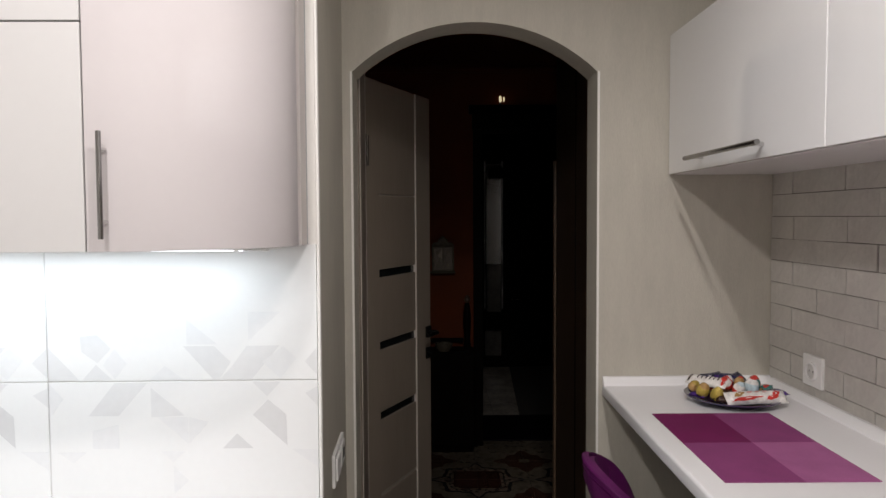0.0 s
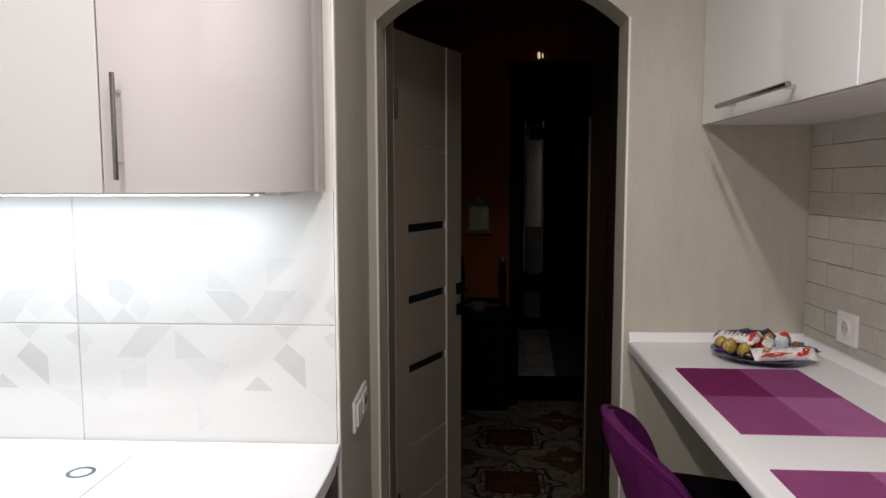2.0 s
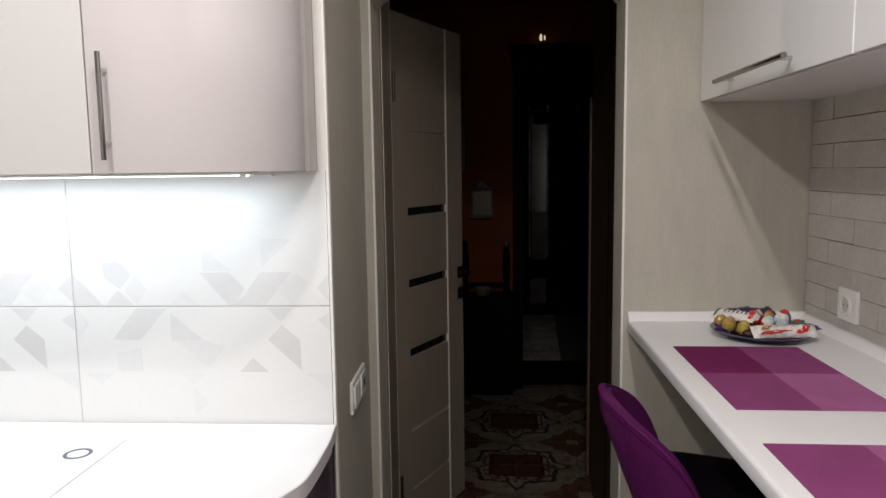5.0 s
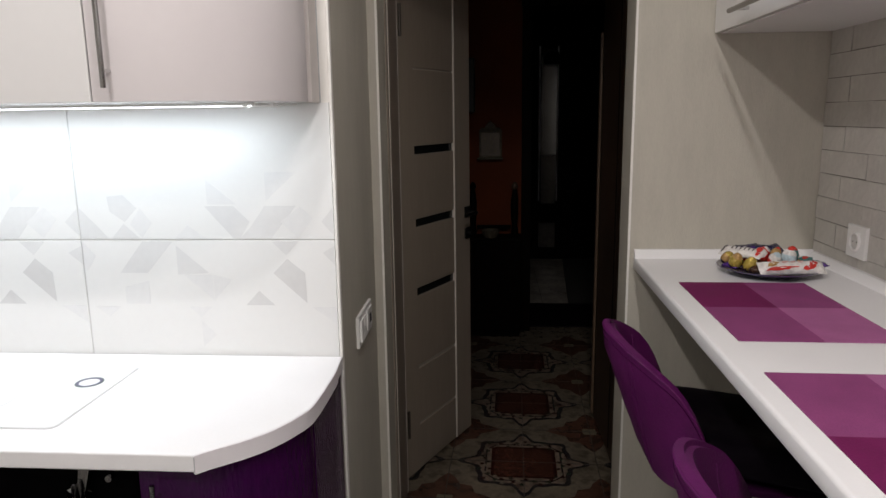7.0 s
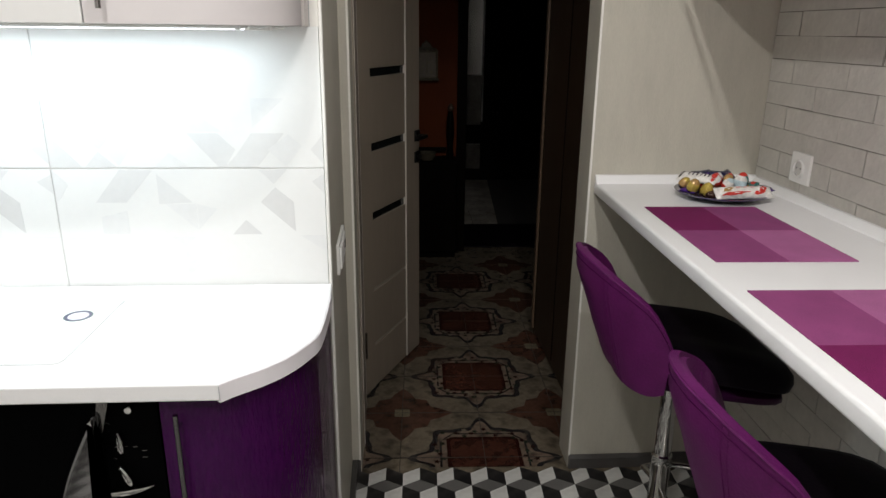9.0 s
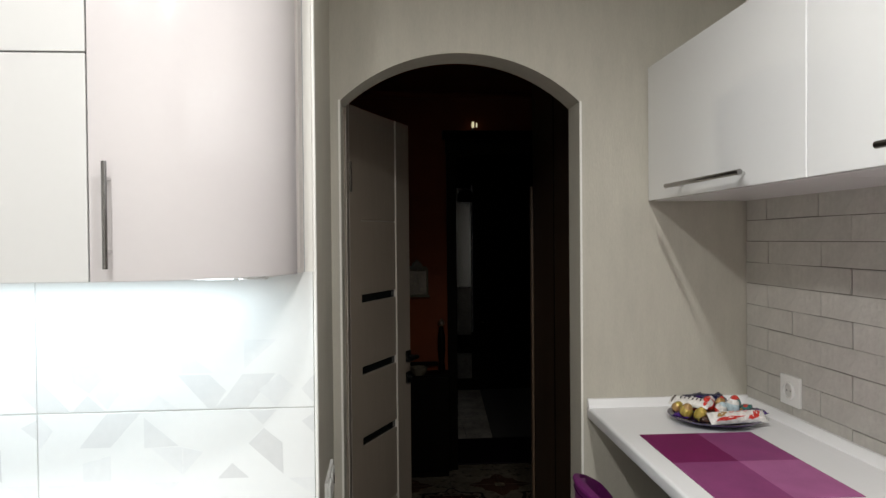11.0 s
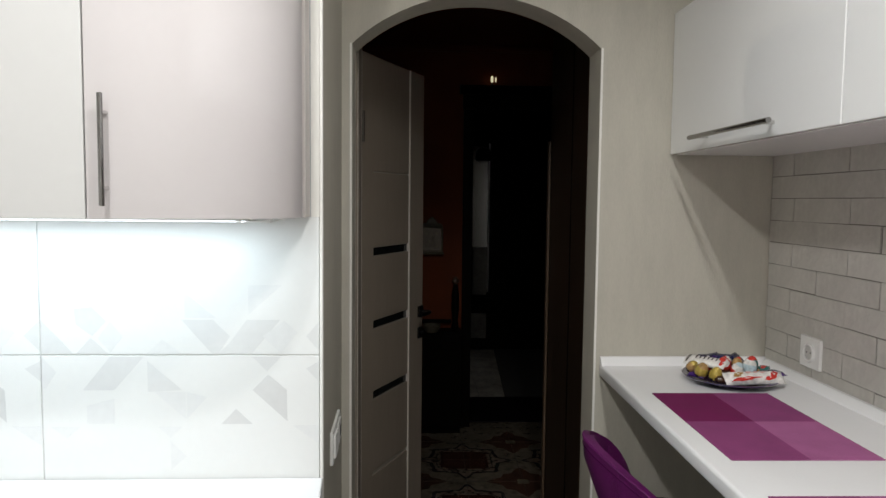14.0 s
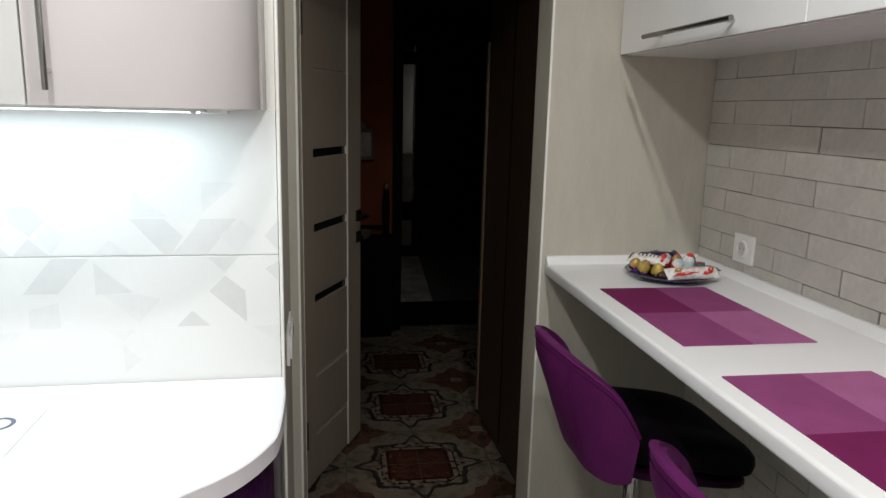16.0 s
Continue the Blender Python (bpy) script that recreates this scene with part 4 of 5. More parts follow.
# the heap in the middle
bar_sweet("chocolate_bar", 0.004, 0.000, 0.010, 0, 15, 0.100, 0.060, 0.022, "brown", ((0.3, 0.1, 0.3, 0.4, "red"),), "brown packet at the bottom of the heap")
bar_sweet("chocolate_bar", 0.048, 0.020, 0.010, 0, -25, 0.080, 0.050, 0.022, "gold", ((0.0, 0.1, 0.4, 0.4, "brown"),), "gold packet at the bottom of the heap")
bar_sweet("chocolate_bar", -0.020, 0.055, 0.010, 0, 30, 0.090, 0.050, 0.024, "red", ((0.0, 0.1, 0.4, 0.4, "white"),), "red packet at the bottom of the heap")
foil_egg(-0.020, -0.004, 0.034, 10, -34, 20, 0.0195, ["red", "red", "white", "red"], "white and red foil egg on the heap")
foil_egg(0.004, -0.030, 0.026, 24, 22, -15, 0.0195, ["red", "red", "white", "ice"], "white and red foil egg on the heap")
foil_egg(-0.002, 0.026, 0.034, 24, 40, 15, 0.0185, ["red", "red", "white"], "white and red foil egg on the heap")
foil_egg(0.020, 0.004, 0.038, -15, 35, 15, 0.0165, ["gold", "gold", "red"], "gold and red foil egg on the heap")
foil_egg(0.044, -0.016, 0.026, 4, 8, -10, 0.0235, ["teal", "ice", "ice", "white", "red"], "pale blue and white foil egg with a red tip")
foil_egg(0.054, -0.004, 0.028, 2, 14, -10, 0.0235, ["teal", "teal", "teal", "red"], "dark green foil egg with a red tip")
bar_sweet("chocolate_bar", -0.034, 0.050, 0.044, 46, 24, 0.062, 0.036, 0.012, "navy", ((0.1, 0.1, 0.3, 0.3, "violet"), (-0.5, 0.2, 0.2, 0.3, "white")), "navy blue packet standing at the back of the heap")
bar_sweet("chocolate_bar", 0.010, 0.046, 0.044, 50, -18, 0.056, 0.034, 0.012, "navy", ((-0.2, 0.0, 0.4, 0.5, "violet"), (0.5, 0.3, 0.2, 0.3, "ice")), "navy packet with violet print at the back")
bar_sweet("chocolate_bar", 0.026, 0.030, 0.052, 40, 48, 0.046, 0.030, 0.010, "navy", (), "navy blue packet standing at the back of the heap")

# ---- recessed ceiling lamps ----
for lx, ly in LAMPS:
    sp = thing("ceiling_lamp", "unseen small round recessed ceiling lamp, lit", "lamp", lx, ly, CEIL, group="ceiling lamps")
    part("trim_ring", ring(0, 0, 0.036, 0.046, -0.006, 0.0, 32), CHROME, sp, "chrome trim ring")
    part("diffuser", ring(0, 0, 0.001, 0.0355, -0.003, -0.0005, 24), LAMP_GLASS, sp, "glowing diffuser")

# ---- interior door ----
DX, DY, DA = -0.176, 2.408, 64.8
DW, DZ0, DZ1, DT = 0.547, F + 0.010, 1.981, 0.038


def interior_door():
    d = thing("door", "pale grey panelled door standing open into the hall", "door", DX, DY, F, DA)
    d["kind"] = "structure"
    b0, b1 = DZ0 - F, DZ1 - F
    x0, x1 = 0.099, 0.409
    part("stile", box(0.0, x0 - 0.001, 0, DT, b0, b1, 0.0015, 1), DOOR_WOOD, d)
    part("stile", box(x1 + 0.006, DW, 0, DT, b0, b1, 0.0015, 1), DOOR_WOOD, d)
    part("moulding", box(x1 - 0.001, x1 + 0.0055, -0.001, DT + 0.001, b0, b1, 0.0012, 1), DOOR_EDGE, d, "bright upright moulding")
    part("core", box(x0 - 0.002, x1 + 0.002, 0.012, DT - 0.012, b0 + 0.01, b1 - 0.01), DARK_GLASS, d, "dark glass core behind the slots")
    cuts = [(b0, 0.198), (0.210, 0.437), (0.451, 0.732), (0.765, 1.004), (1.036, 1.282), (1.313, 1.594), (1.599, b1)]
    for za, zb in cuts:
        part("panel", box(x0, x1 - 0.0015, 0.003, DT - 0.003, za, zb, 0.0025), DOOR_WOOD, d)
    # Beads paler than the wood, drawing the highlight along each groove.
    for za, zb in ((0.196, 0.212), (0.434, 0.454), (1.590, 1.603)):
        part("groove_bead", box(x0 + 0.001, x1 - 0.002, 0.0075, DT - 0.0075, za, zb, 0.003), DOOR_BEAD, d, "recessed bead paled for the groove highlight")
    for z in (0.235, 1.755):
        part("hinge", tube([(0.010, -0.003, z - 0.055), (0.010, -0.003, z), (0.010, -0.003, z + 0.055)], 0.0065, 12), HINGE, d, "bronze barrel hinge", True)
    for z in (1.014, 0.922):
        rose = part("rose", box(DW - 0.052, DW - 0.006, -0.007, 0.001, z - 0.024, z + 0.024, 0.002), BLACK_METAL, d, "black square rose")
        if z > 1:
            part("lever", tube([(DW - 0.028, -0.006, z), (DW - 0.028, -0.045, z), (DW - 0.040, -0.052, z), (DW - 0.135, -0.052, z)], 0.0075, 12), BLACK_METAL, rose, "black lever handle", True)
        else:
            part("thumb_turn", tube([(DW - 0.029, -0.006, z), (DW - 0.029, -0.022, z)], 0.009, 14), BLACK_METAL, rose, "", True)
    part("lever", tube([(DW - 0.028, DT, 1.014), (DW - 0.028, DT + 0.045, 1.014), (DW - 0.040, DT + 0.052, 1.014), (DW - 0.135, DT + 0.052, 1.014)], 0.0075, 12), BLACK_METAL, d, "black lever handle", True)
    return d


interior_door()
lining = bmesh.new()
box(-0.300, -0.162, YA + WT + 0.001, YA + WT + 0.035, F, 2.30, 0.002, 1, lining)
box(-0.300, -0.168, YA + WT + 0.037, 2.33, F, 2.30, 0.002, 1, lining)
box(-0.300, -0.174, 2.332, 2.400, F, 2.30, 0.002, 1, lining)
structure(part("door_lining", lining, DOOR_WOOD), "pale grey stepped door lining beside the arch")
bead = bmesh.new()
box(-0.1665, -0.1605, YA + WT + 0.037, YA + WT + 0.046, F, 2.30, 0.001, 1, bead)
box(-0.1725, -0.1675, 2.333, 2.342, F, 2.30, 0.001, 1, bead)
structure(part("trim_lining", bead, DOOR_EDGE), "pale beads on the door lining")

# ---- hall behind the arch ----
HZ, FAR = 2.45, 4.40
HL, HR = -0.42, 1.25
structure(part("wall_hall_left", box(HL - 0.1, HL, YA + WT, FAR, F, HZ), SHADED_WALL), "side wall of the hall, coloured dark for its shade")
structure(part("wall_hall_right", box(HR, HR + 0.1, YA + WT, FAR, F, HZ), SHADED_WALL), "side wall of the hall, coloured dark for its shade")
structure(part("wall_hall_jamb", box(HL, -0.302, YA + WT + 0.001, 2.36, F, HZ), SHADED_WALL), "wall end behind the door lining, coloured dark for shade")
structure(part("ceiling_hall", box(HL - 0.1, HR + 0.1, YA + WT, 7.6, HZ, HZ + 0.1), ORANGE), "dim orange hall ceiling")
PL, PR, PT = 0.372, 1.10, 2.05
far = bmesh.new()
box(HL, PL, FAR, FAR + 0.22, F, HZ, bm=far)
box(PR, HR, FAR, FAR + 0.22, F, HZ, bm=far)
box(PL, PR, FAR, FAR + 0.22, PT, HZ, bm=far)
structure(part("wall_hall_end", far, ORANGE), "orange painted wall at the end of the hall")
structure(part("cornice_hall", box(HL + 0.002, HR - 0.002, FAR - 0.030, FAR - 0.001, 2.400, 2.428, 0.006), ORANGE), "orange painted cornice line")

portal = thing("door_frame", "dark wenge door frame with a moulded head", "door frame", 0.56, FAR, F)
portal["kind"] = "structure"
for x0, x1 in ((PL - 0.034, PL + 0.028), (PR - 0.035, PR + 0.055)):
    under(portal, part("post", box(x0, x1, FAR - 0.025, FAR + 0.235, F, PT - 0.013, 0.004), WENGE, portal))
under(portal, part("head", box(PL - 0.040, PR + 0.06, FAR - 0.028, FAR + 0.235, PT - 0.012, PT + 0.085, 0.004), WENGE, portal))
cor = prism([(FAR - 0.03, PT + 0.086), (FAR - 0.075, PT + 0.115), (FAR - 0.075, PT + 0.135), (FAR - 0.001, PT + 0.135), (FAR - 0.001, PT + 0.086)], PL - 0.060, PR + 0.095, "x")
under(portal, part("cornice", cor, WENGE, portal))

structure(part("wall_room_left", box(-0.5, -0.4, FAR + 0.22, 7.5, F, HZ), SHADED_WALL), "side wall of the room beyond, dark colour standing for shade")
structure(part("wall_room_right", box(1.6, 1.7, FAR + 0.22, 7.5, F, HZ), SHADED_WALL), "side wall of the room beyond, dark colour standing for shade")
# The darkened wood colour here only puts shade on the end wall.
structure(part("wall_room_end", box(-0.5, 1.7, 7.4, 7.5, F, HZ), WENGE), "end wall of the room beyond, near-black to stand for shade")
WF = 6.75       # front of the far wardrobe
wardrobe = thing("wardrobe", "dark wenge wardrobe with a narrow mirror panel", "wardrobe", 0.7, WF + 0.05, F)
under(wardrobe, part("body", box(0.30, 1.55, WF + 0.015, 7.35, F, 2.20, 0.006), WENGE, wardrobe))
# Mirror faces are turned towards the arch to pick up kitchen light.
under(wardrobe, part("mirror", prism([(0.612, WF), (0.76, WF - 0.0163), (0.76, WF + 0.013), (0.612, WF + 0.013)], 1.0, 1.99, "z"), MIRROR, wardrobe, "narrow dull mirror panel"))
under(wardrobe, part("mirror", prism([(0.602, WF), (0.762, WF - 0.0176), (0.762, WF + 0.013), (0.602, WF + 0.013)], 0.08, 0.33, "z"), DIM_MIRROR, wardrobe, "low mirror panel, darkened for its dimmer reflection"))
under(wardrobe, part("mirror", prism([(0.622, WF), (0.76, WF - 0.0152), (0.76, WF + 0.013), (0.622, WF + 0.013)], 0.52, 0.995, "z"), DIM_MIRROR, wardrobe, "lower part of the mirror, darkened for its dimmer reflection"))
for fx in (0.590, 0.764):
    under(wardrobe, part("mirror_frame", tube([(fx + 0.007, WF - 0.022, 0.55), (fx + 0.007, WF - 0.022, 2.02)], 0.008, 10), SATIN, wardrobe, "thin metal edge"))
for fx in (0.865, 0.915):
    under(wardrobe, part("handle", tube([(fx, WF - 0.02, 0.652), (fx + 0.012, WF - 0.024, 0.643), (fx + 0.030, WF - 0.024, 0.643), (fx + 0.040, WF - 0.02, 0.652)], 0.004, 8), CHROME, wardrobe, "small chrome pull", True))
# Dark rounded silhouette of unknown kind, shaped like a cap.
cap = thing("cap", "dark rounded shape at the mirror top", "cap", 0.705, WF - 0.06, 1.845)
part("crown", lathe([(0.055, 0.0), (0.078, 0.015), (0.080, 0.07), (0.062, 0.115), (0.02, 0.135)], sides=20), LEATHER_BLACK, cap, "", True)
part("peak", prism(arc(0, -0.03, 0.075, 0.075, 180, 360, 12), 0.0, 0.012, "z", bevel=0.003), LEATHER_BLACK, cap)
wall_box = thing("wall_box", "dark narrow box on the orange wall", "box", -0.015, FAR, 1.40)
part("body", box(-0.07, 0.055, -0.06, -0.001, 0.0, 0.335, 0.008), BLACK_METAL, wall_box)
part("lid", box(-0.066, 0.051, -0.066, -0.0605, 0.006, 0.329, 0.002), BLACK_METAL, wall_box)
# Tiny warm spot over the door frame, built as two glowing bulbs.
night = thing("wall_light", "tiny warm glowing spot above the dark door frame", "lamp", 0.512, FAR - 0.05, PT + 0.135)
part("holder", lathe([(0.012, 0), (0.012, 0.006), (0.005, 0.010), (0.005, 0.02)], sides=14), BLACK_METAL, night, "", True)
part("bulb", lathe([(0.005, 0.02), (0.0085, 0.028), (0.0085, 0.052), (0.003, 0.062)], sides=14), GLOW, night, "warm glowing bulb", True)
part("bulb", lathe([(0.003, 0.024), (0.0045, 0.030), (0.0045, 0.048), (0.002, 0.054)], x=0.024, sides=10), GLOW, night, "warm glowing bulb", True)

# key box on the orange wall
kb = thing("key_box", "house-shaped key box with a faded picture on orange wall", "key box", 0.139, FAR, 1.117)
roof = [(-0.072, 0.0), (0.072, 0.0), (0.072, 0.172), (0.060, 0.186), (0.036, 0.190), (0.028, 0.208), (0.0, 0.232), (-0.028, 0.208), (-0.036, 0.190), (-0.060, 0.186), (-0.072, 0.172)]
part("body", prism(roof, -0.045, -0.002, "y", bevel=0.003), PAPER, kb)
part("sill", box(-0.084, 0.080, -0.060, -0.001, -0.012, -0.001, 0.003), PAPER, kb)
for x0, x1, z0, z1 in ((-0.072, -0.058, 0.0, 0.172), (0.058, 0.072, 0.0, 0.172), (-0.0575, 0.0575, 0.158, 0.172), (-0.0575, 0.0575, 0.0, 0.012)):
    part("door_rail", box(x0, x1, -0.052, -0.0445, z0, z1, 0.002), PAPER, kb)
part("door_panel", box(-0.0575, 0.0575, -0.0475, -0.0452, 0.0125, 0.1575), HINGE, kb, "dark greenish door panel")
pic = bmesh.new()
for px, pz, r in ((-0.032, 0.045, 0.014), (-0.020, 0.075, 0.011), (0.004, 0.060, 0.009), (0.008, 0.095, 0.012), (0.030, 0.040, 0.012), (-0.034, 0.120, 0.010), (0.030, 0.125, 0.009)):
    prism([(px + r * math.cos(k) * (1.25 if k % 2 else 0.8), pz + r * math.sin(k) * (1.3 if k % 2 else 0.9)) for k in range(6)], -0.0492, -0.0474, "y", pic)
box(-0.002, 0.004, -0.0490, -0.0474, 0.02, 0.15, bm=pic)
part("picture", pic, PAPER, kb, "faded painted motif")
part("gable_ornament", prism(arc(0, 0.196, 0.020, 0.016, 0, 180, 10), -0.0475, -0.0448, "y"), HINGE, kb)
part("knob", lathe([(0.004, 0), (0.010, 0.006), (0.010, 0.014), (0.002, 0.018)], x=0.0, y=-0.03, sides=12), BLACK_METAL, kb)

shoe = thing("shoe_cabinet", "low dark cabinet with two turned posts under orange wall", "cabinet", 0.02, 4.26, F)
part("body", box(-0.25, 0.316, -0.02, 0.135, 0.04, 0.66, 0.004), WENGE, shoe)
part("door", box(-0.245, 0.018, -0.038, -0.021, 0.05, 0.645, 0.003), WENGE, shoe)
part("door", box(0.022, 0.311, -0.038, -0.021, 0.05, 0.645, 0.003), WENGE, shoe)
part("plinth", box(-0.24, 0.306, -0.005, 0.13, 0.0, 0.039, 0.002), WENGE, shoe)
for x0 in (0.006, 0.274):
    post = part("post", lathe([(0.020, 0.66), (0.024, 0.68), (0.018, 0.72), (0.024, 0.80), (0.024, 0.88), (0.016, 0.945), (0.010, 0.955)], x=x0, y=0.085, sides=14), WENGE, shoe, "", True)
    part("finial", lathe([(0.009, 0.955), (0.019, 0.965), (0.021, 0.980), (0.009, 1.000), (0.002, 1.003)], x=x0, y=0.085, sides=12), BROWN_EDGE if x0 > 0.1 else WENGE, post, "", True)
part("rail", box(0.030, 0.250, 0.078, 0.092, 0.70, 0.725, 0.004), WENGE, shoe)
bowl = thing("basket", "small pale basket on the low dark cabinet", "basket", 0.14, 4.24, F + 0.66)
part("bowl", lathe([(0.035, 0), (0.05, 0.02), (0.058, 0.05), (0.053, 0.05), (0.045, 0.02), (0.01, 0.008)], sides=24), PAPER, bowl, "", True)

# brown wardrobe side along the hall
br = thing("hall_cupboard", "tall brown walnut cupboard along the hall", "cupboard", 0.80, 2.6, F)
side = prism([(0.640, 2.20), (0.628, 3.00), (1.22, 3.00), (1.22, 2.20)], F + 0.03, 2.40, "z", bevel=0.003)
under(br, part("carcass", side, BROWN, br))
under(br, part("plinth", prism([(0.655, 2.21), (0.644, 2.98), (1.21, 2.98), (1.21, 2.21)], F, F + 0.029, "z"), WENGE, br))
# Lighter strip paints the light caught by the cupboard's far edge.
under(br, part("edge_moulding", box(0.614, 0.625, 2.975, 3.008, F + 0.05, 1.72, 0.003), BROWN_EDGE, br, "upright edge painted lighter where it catches light"))
under(br, part("door_groove", prism([(0.6318, 2.605), (0.6316, 2.615), (0.6400, 2.615), (0.6402, 2.605)], F + 0.06, 2.36, "z"), WENGE, br, "dark gap between the doors"))

# ---- floors ----
floor = structure(part("floor", box(LEFT - 0.1, XW + 0.1, BACK - 0.1, 1.889, F - 0.10, F - 0.002), FLOOR_BED), "kitchen floor bed under cube-patterned tiles")
CW = 0.1157            # width of one printed cube
CS = CW / math.sqrt(3)


def rhombs(cx, cy):
    """Three lozenges of one cube seen from above: white, grey and black."""
    h, s = CW / 2, CS
    yield 0, [(cx, cy), (cx, cy + s), (cx - h, cy + s / 2), (cx - h, cy - s / 2)]
    yield 2, [(cx, cy), (cx + h, cy - s / 2), (cx + h, cy + s / 2), (cx, cy + s)]
    yield 1, [(cx, cy), (cx - h, cy - s / 2), (cx, cy - s), (cx + h, cy - s / 2)]


def cube_floor():
    rest = bmesh.new()
    shared = {}
    row = 0
    cy = 1.923 - CS
    while cy > BACK - 0.06:
        cx = -0.062 - 16 * CW + (CW / 2 if row % 2 else 0)
        while cx < XW + 0.10:
            for tone, pts in rhombs(cx, cy):
                mx, my = sum(p[0] for p in pts) / 4, sum(p[1] for p in pts) / 4
                if not (LEFT - 0.06 < mx < XW + 0.02 and BACK - 0.06 < my):
                    continue
                k = 0.985
                q = [(mx + (p[0] - mx) * k, my + (p[1] - my) * k) for p in pts]
                if -0.23 < mx < 1.0 and 1.52 < my < 1.92:
                    if tone not in shared:
                        bm = prism([(p[0] - mx, p[1] - my) for p in q], F - 0.004, F, "z")
                        me = bpy.data.meshes.new("tile")
                        bm.to_mesh(me)
                        bm.free()
                        me.materials.append(FLOOR_TONES[tone])
                        shared[tone] = me
                    o = new("tile", shared[tone])
                    o.matrix_world = pose(mx, my, 0)
                    o.parent = floor
                else:
                    vs = [rest.verts.new((p[0], p[1], F)) for p in q]
                    f = rest.faces.new(vs)
                    f.material_index = tone
            cx += CW
        row += 1
        cy -= CS * 1.5
    tagged(part("cube_tiles", rest, FLOOR_TONES, floor), kind="stuff")


cube_floor()
hall_floor = structure(part("floor_hall", box(HL - 0.1, 1.7, 1.8895, 7.5, F - 0.10, F - 0.003), FLOOR_BED), "hall floor bed under ornamental tiles")
TP, TX, TY = 0.3020, 0.285, 2.583      # tile pitch and the joint crossing in one medallion


def star(r):
    """A four-fold pointed star with rounded lobes between its tips."""
    pts = []
    for i in range(96):
        a = i / 96 * math.tau
        off = abs((math.degrees(a) + 45) % 90 - 45)
        k = 0.75 + 0.25 * math.exp(-(off / 8.5) ** 2) + 0.15 * math.exp(-((off - 45) / 15) ** 2) + 0.02 * math.cos(radians(off * 16))
        pts.append((r * k * math.cos(a), 0.97 * r * k * math.sin(a)))
    return pts


def rounded(hw, hh, cut):
    return [(-hw + cut, -hh), (hw - cut, -hh), (hw, -hh + cut), (hw, hh - cut), (hw - cut, hh), (-hw + cut, hh), (-hw, hh - cut), (-hw, -hh + cut)]


def hall_tiles():
    slab = bpy.data.meshes.new("tile")
    bm = box(-TP / 2 + 0.0012, TP / 2 - 0.0012, -TP / 2 + 0.0012, TP / 2 - 0.0012, F - 0.008, F, 0.0008, 1)
    bm.to_mesh(slab)
    bm.free()
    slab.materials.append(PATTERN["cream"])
    for i in range(-3, 5):
        for j in range(-3, 17):
            x, y = TX + (i + 0.5) * TP, TY + (j + 0.5) * TP
            if x < HL or x > 1.6 or y > 4.62:
                continue
            if y - TP / 2 < 1.890:
                if y + TP / 2 < 1.90:
                    continue
                bm = box(x - TP / 2 + 0.0012, x + TP / 2 - 0.0012, 1.890, y + TP / 2 - 0.0012, F - 0.008, F - 0.0004, 0.0008, 1)
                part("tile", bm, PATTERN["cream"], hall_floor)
                continue
            o = new("tile", slab)
            o.matrix_world = pose(x, y, 0)
            o.parent = hall_floor
    layers = [("slate", star(0.272)), ("scroll", star(0.244)), ("slate", rounded(0.160, 0.155, 0.05)), ("scroll", rounded(0.152, 0.147, 0.045)), ("wine", rounded(0.134, 0.129, 0.016)), ("red", rounded(0.120, 0.115, 0.010))]
    patch = [(0.200, 0.0), (0.150, 0.034), (0.112, 0.050), (0.098, 0.098), (0.050, 0.112), (0.034, 0.150), (0.0, 0.195)]
    patch = patch + [(-x, y) for x, y in patch[::-1][1:]]
    patch = patch + [(x, -y) for x, y in patch[::-1][1:-1]]

    def clip_y(pts):
        return [(x, max(y, 1.924)) for x, y in pts]

    def lay(name, colour, pts, x, y, h):
        q = clip_y([(x + px, y + py) for px, py in pts])
        if max(p[1] for p in q) < 1.93 or max(p[0] for p in q) < HL:
            return
        bm = bmesh.new()
        prism(q, F - 0.0002, F + h, "z", bm)
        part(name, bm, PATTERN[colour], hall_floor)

    for i in range(-1, 2):
        for j in range(-1, 3):
            x, y = TX + 2 * i * TP, TY + 2 * j * TP
            if x < HL - 0.15 or x > 1.3 or y > 7:
                continue
            for k, (colour, pts) in enumerate(layers):
                lay("medallion", colour, pts, x, y, 0.0003 + 0.0002 * k)
            # scroll work between the star and the centre
            if j < 3:
                curls = bmesh.new()
                for m in range(64):
                    a = (m + 0.5) / 64 * math.tau
                    square = 1 / max(abs(math.cos(a)), abs(math.sin(a)))
                    reach = (0.146, 0.172, 0.160, 0.186)[m % 4] * (0.35 + 0.65 * square ** 0.8)
                    cx, cy = x + reach * math.cos(a), y + reach * 0.97 * math.sin(a)
                    if cy < 1.95:
                        continue
                    q = [(cx + (0.012 if b % 2 else 0.006) * math.cos(b * 0.628 + a), cy + (0.012 if b % 2 else 0.006) * math.sin(b * 0.628 + a)) for b in range(10)]
                    prism(q, F, F + 0.0015 + 0.00001 * m, "z", curls, slot=m % 3)
                if curls.faces:
                    part("scroll_work", curls, [PATTERN["wine"], PATTERN["cream"], PATTERN["green"]], hall_floor)
                else:
                    curls.free()
            for sx, sy in ((1, 1), (-1, 1)):
                px, py = x + sx * TP, y + sy * TP
                if sx < 0 and i > -1:
                    continue
                lay("corner_rosette", "rust", patch, px, py, 0.0006)
                lay("corner_square", "yellow", rounded(0.030, 0.027, 0.004), px, py, 0.0009)
    lines = bmesh.new()
    for i in range(-2, 5):
        x = TX + i * TP
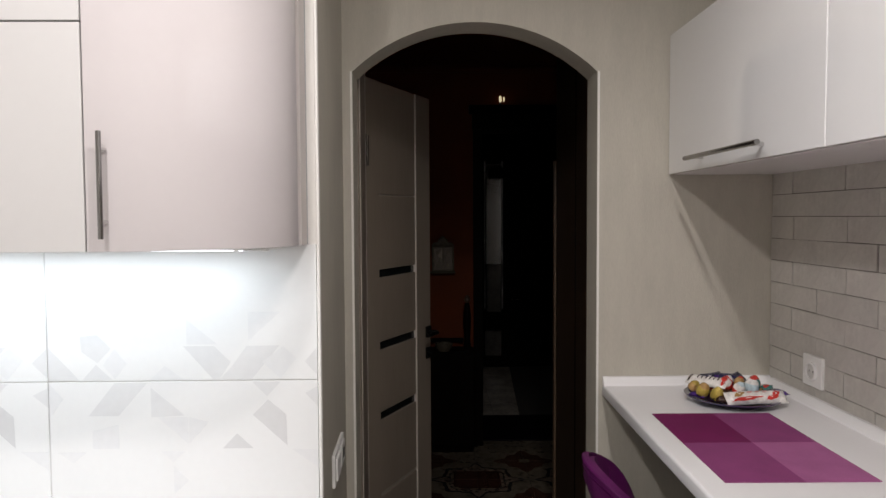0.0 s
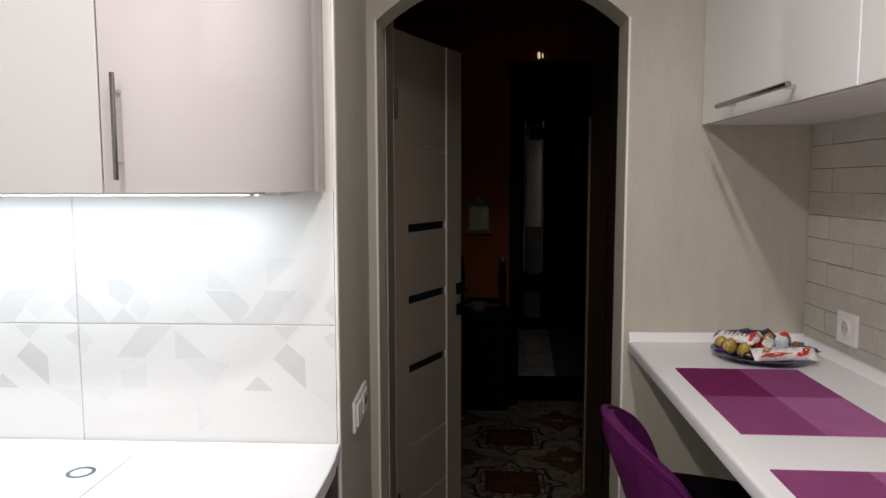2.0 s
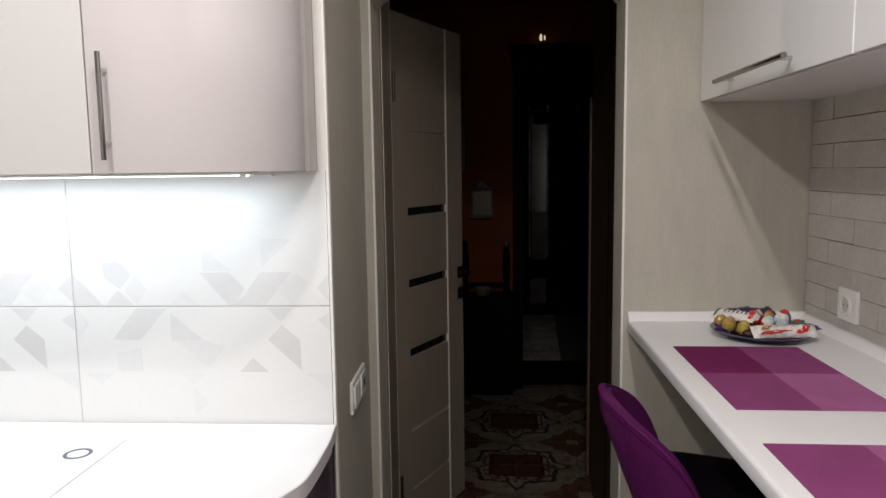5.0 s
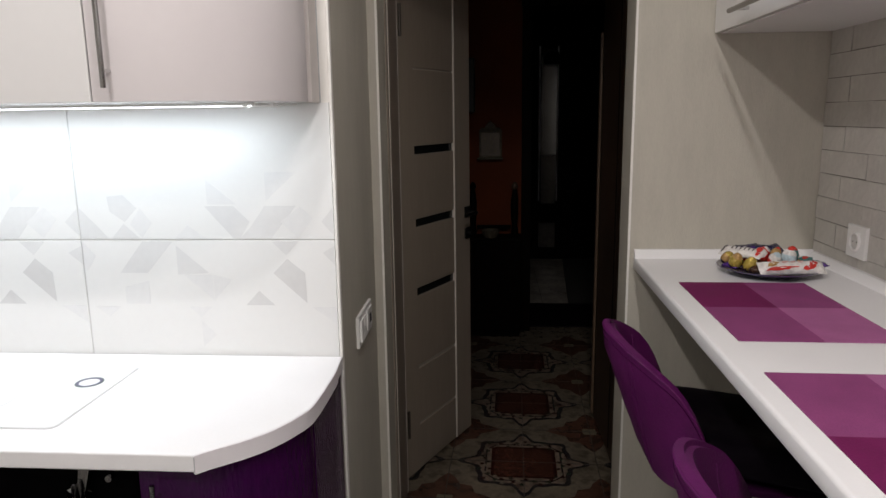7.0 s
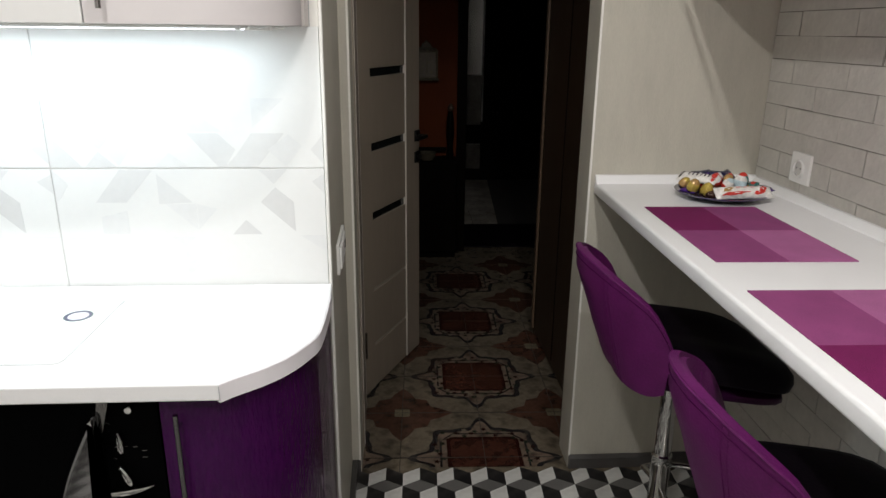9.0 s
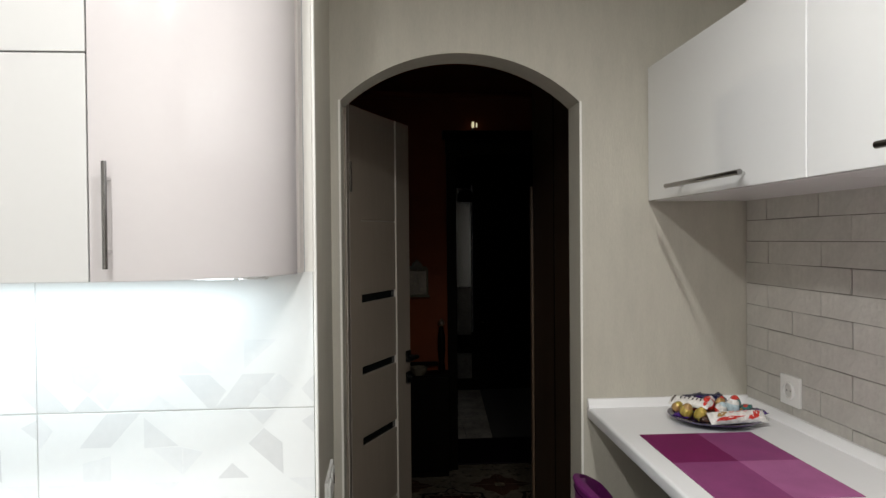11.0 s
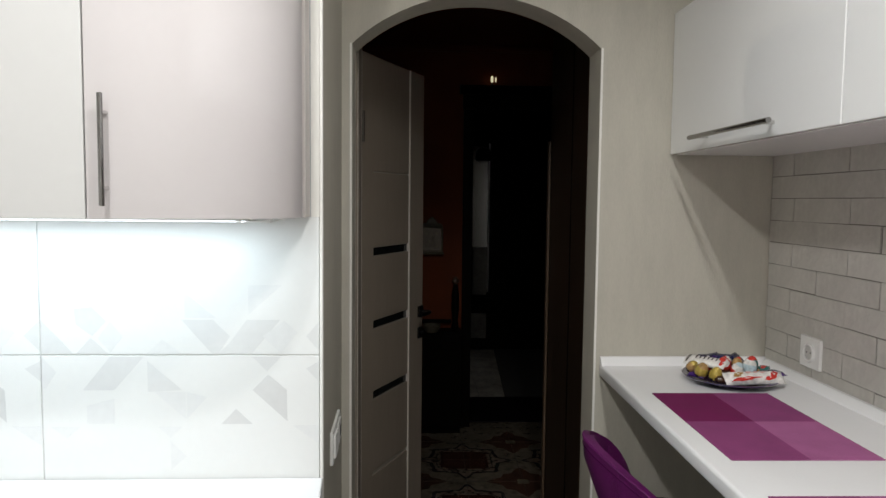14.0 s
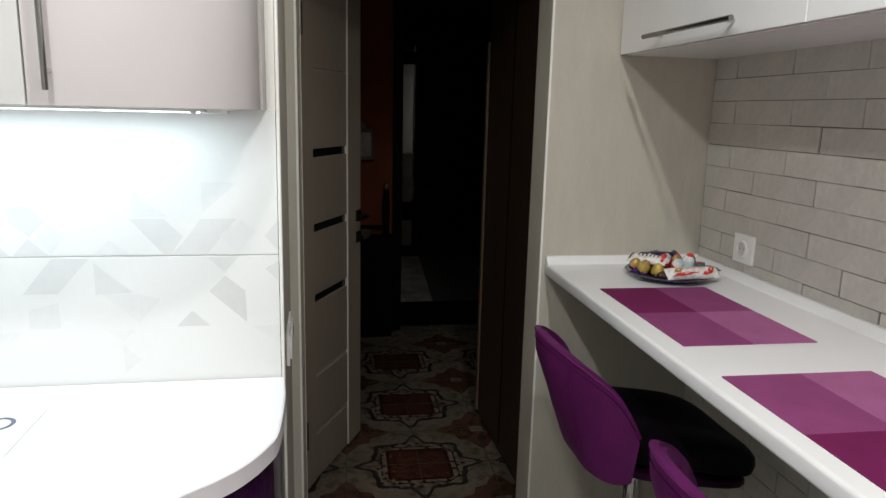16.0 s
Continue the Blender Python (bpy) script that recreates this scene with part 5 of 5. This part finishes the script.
        if HL < x < 1.5:
            box(x - 0.0013, x + 0.0013, 1.924, 4.60, F, F + 0.0021, bm=lines)
    for j in range(-2, 8):
        y = TY + j * TP
        if y > 1.93:
            box(HL, 1.5, y - 0.0013, y + 0.0013, F, F + 0.0022, bm=lines)
    part("joint", lines, HALL_JOINT, hall_floor, "dark tile joints")


hall_tiles()
# Pale tiles draw the lit patch; the slanted right edge follows its shadow line.
room_floor = structure(part("floor_room", box(-0.4, 1.59, 4.78, WF + 0.01, F - 0.002, F + 0.001), FLOOR_BED), "floor of the room beyond, its lit patch laid in pale tiles")
for i in range(3):
    for j in range(5):
        xa, ya = 0.15 + 0.193 * i, 5.055 + 0.338 * j
        part("tile", prism([(xa, ya), (xa + 0.190 + (0.023 * j if i == 2 else 0), ya), (xa + 0.190 + (0.023 * (j + 1) if i == 2 else 0), ya + 0.335), (xa, ya + 0.335)], F + 0.0005, F + 0.004, "z"), LIT_FLOOR, room_floor)
# Flat dark pad over the floor band before the far doorway.
pad_dark = thing("door_mat", "flat dark pad before the far doorway", "mat", 0.70, 4.72, F)
part("pad", box(-0.30, 0.38, -0.26, 0.32, 0.002, 0.012, 0.004), LEATHER_BLACK, pad_dark)


# ---- bricks ----
def brick_wall():
    """Slip tiles 62 mm high in broken bond; the stretch that the camera passes nearest as single parts."""
    host = bpy.data.objects["wall_brick_base"]
    rng = random.Random(4)
    pitch, length = 0.0636, 0.2460
    variants = {}
    rest = bmesh.new()

    def slip(l, h, depth, rnd):
        bm = box(-depth, 0.012, -l / 2, l / 2, -h / 2, h / 2)
        faces = [f for f in bm.faces if f.normal.x < -0.5]
        bmesh.ops.inset_individual(bm, faces=faces, thickness=0.002, depth=0.0)
        for v in bm.verts:
            if v.co.x < -0.001:
                edge = abs(v.co.y) > l / 2 - 0.002 or abs(v.co.z) > h / 2 - 0.002
                v.co += Vector((0.0013 if edge else rnd.uniform(-0.0008, 0.0008), rnd.uniform(-0.0009, 0.0009), rnd.uniform(-0.0009, 0.0009)))
        return bm

    row = 0
    z = 1.468 + 14 * pitch
    while z > F + 0.05:
        zc = z + pitch / 2
        if zc + pitch / 2 < CEIL:
            offset = (0.0, 0.122)[row % 2] + rng.uniform(-0.006, 0.006)
            y_hi = YA - 0.004
            y_lo = YA - 0.0 - (offset if offset > 0.02 else length)
            while y_hi > BACK:
                y_lo = max(y_lo, BACK)
                l = y_hi - y_lo - 0.0031
                if l > 0.02:
                    yc = (y_hi + y_lo) / 2
                    hgt = pitch - 0.0018
                    if yc > 0.75 and 0.95 < zc < 1.64:
                        key = (round(l, 2), rng.randrange(4))
                        if key not in variants:
                            bm = slip(l, hgt, 0.0015, rng)
                            me = bpy.data.meshes.new("brick")
                            bm.to_mesh(me)
                            bm.free()
                            me.materials.append(BRICK)
                            variants[key] = me
                        o = new("brick", variants[key])
                        o.matrix_world = pose(XW + rng.uniform(-0.0006, 0.0008), yc, zc)
                        o.parent = host
                    else:
                        bm = slip(l, hgt, 0.0015, rng)
                        bmesh.ops.translate(bm, verts=bm.verts, vec=(XW + rng.uniform(-0.0006, 0.0008), yc, zc))
                        me = bpy.data.meshes.new("tmp")
                        bm.to_mesh(me)
                        bm.free()
                        rest.from_mesh(me)
                        bpy.data.meshes.remove(me)
                y_hi = y_lo
                y_lo = y_hi - length * rng.uniform(0.985, 1.015)
        row += 1
        z -= pitch
    tagged(part("bricks", rest, BRICK, host), kind="stuff")


brick_wall()

# both floors lie turned a little against the walls
TURN = Matrix.Translation((TX, TY, 0)) @ Matrix.Rotation(radians(-1.6), 4, "Z") @ Matrix.Translation((-TX, -TY, 0))
for laid in (floor, hall_floor):
    laid.matrix_world = TURN
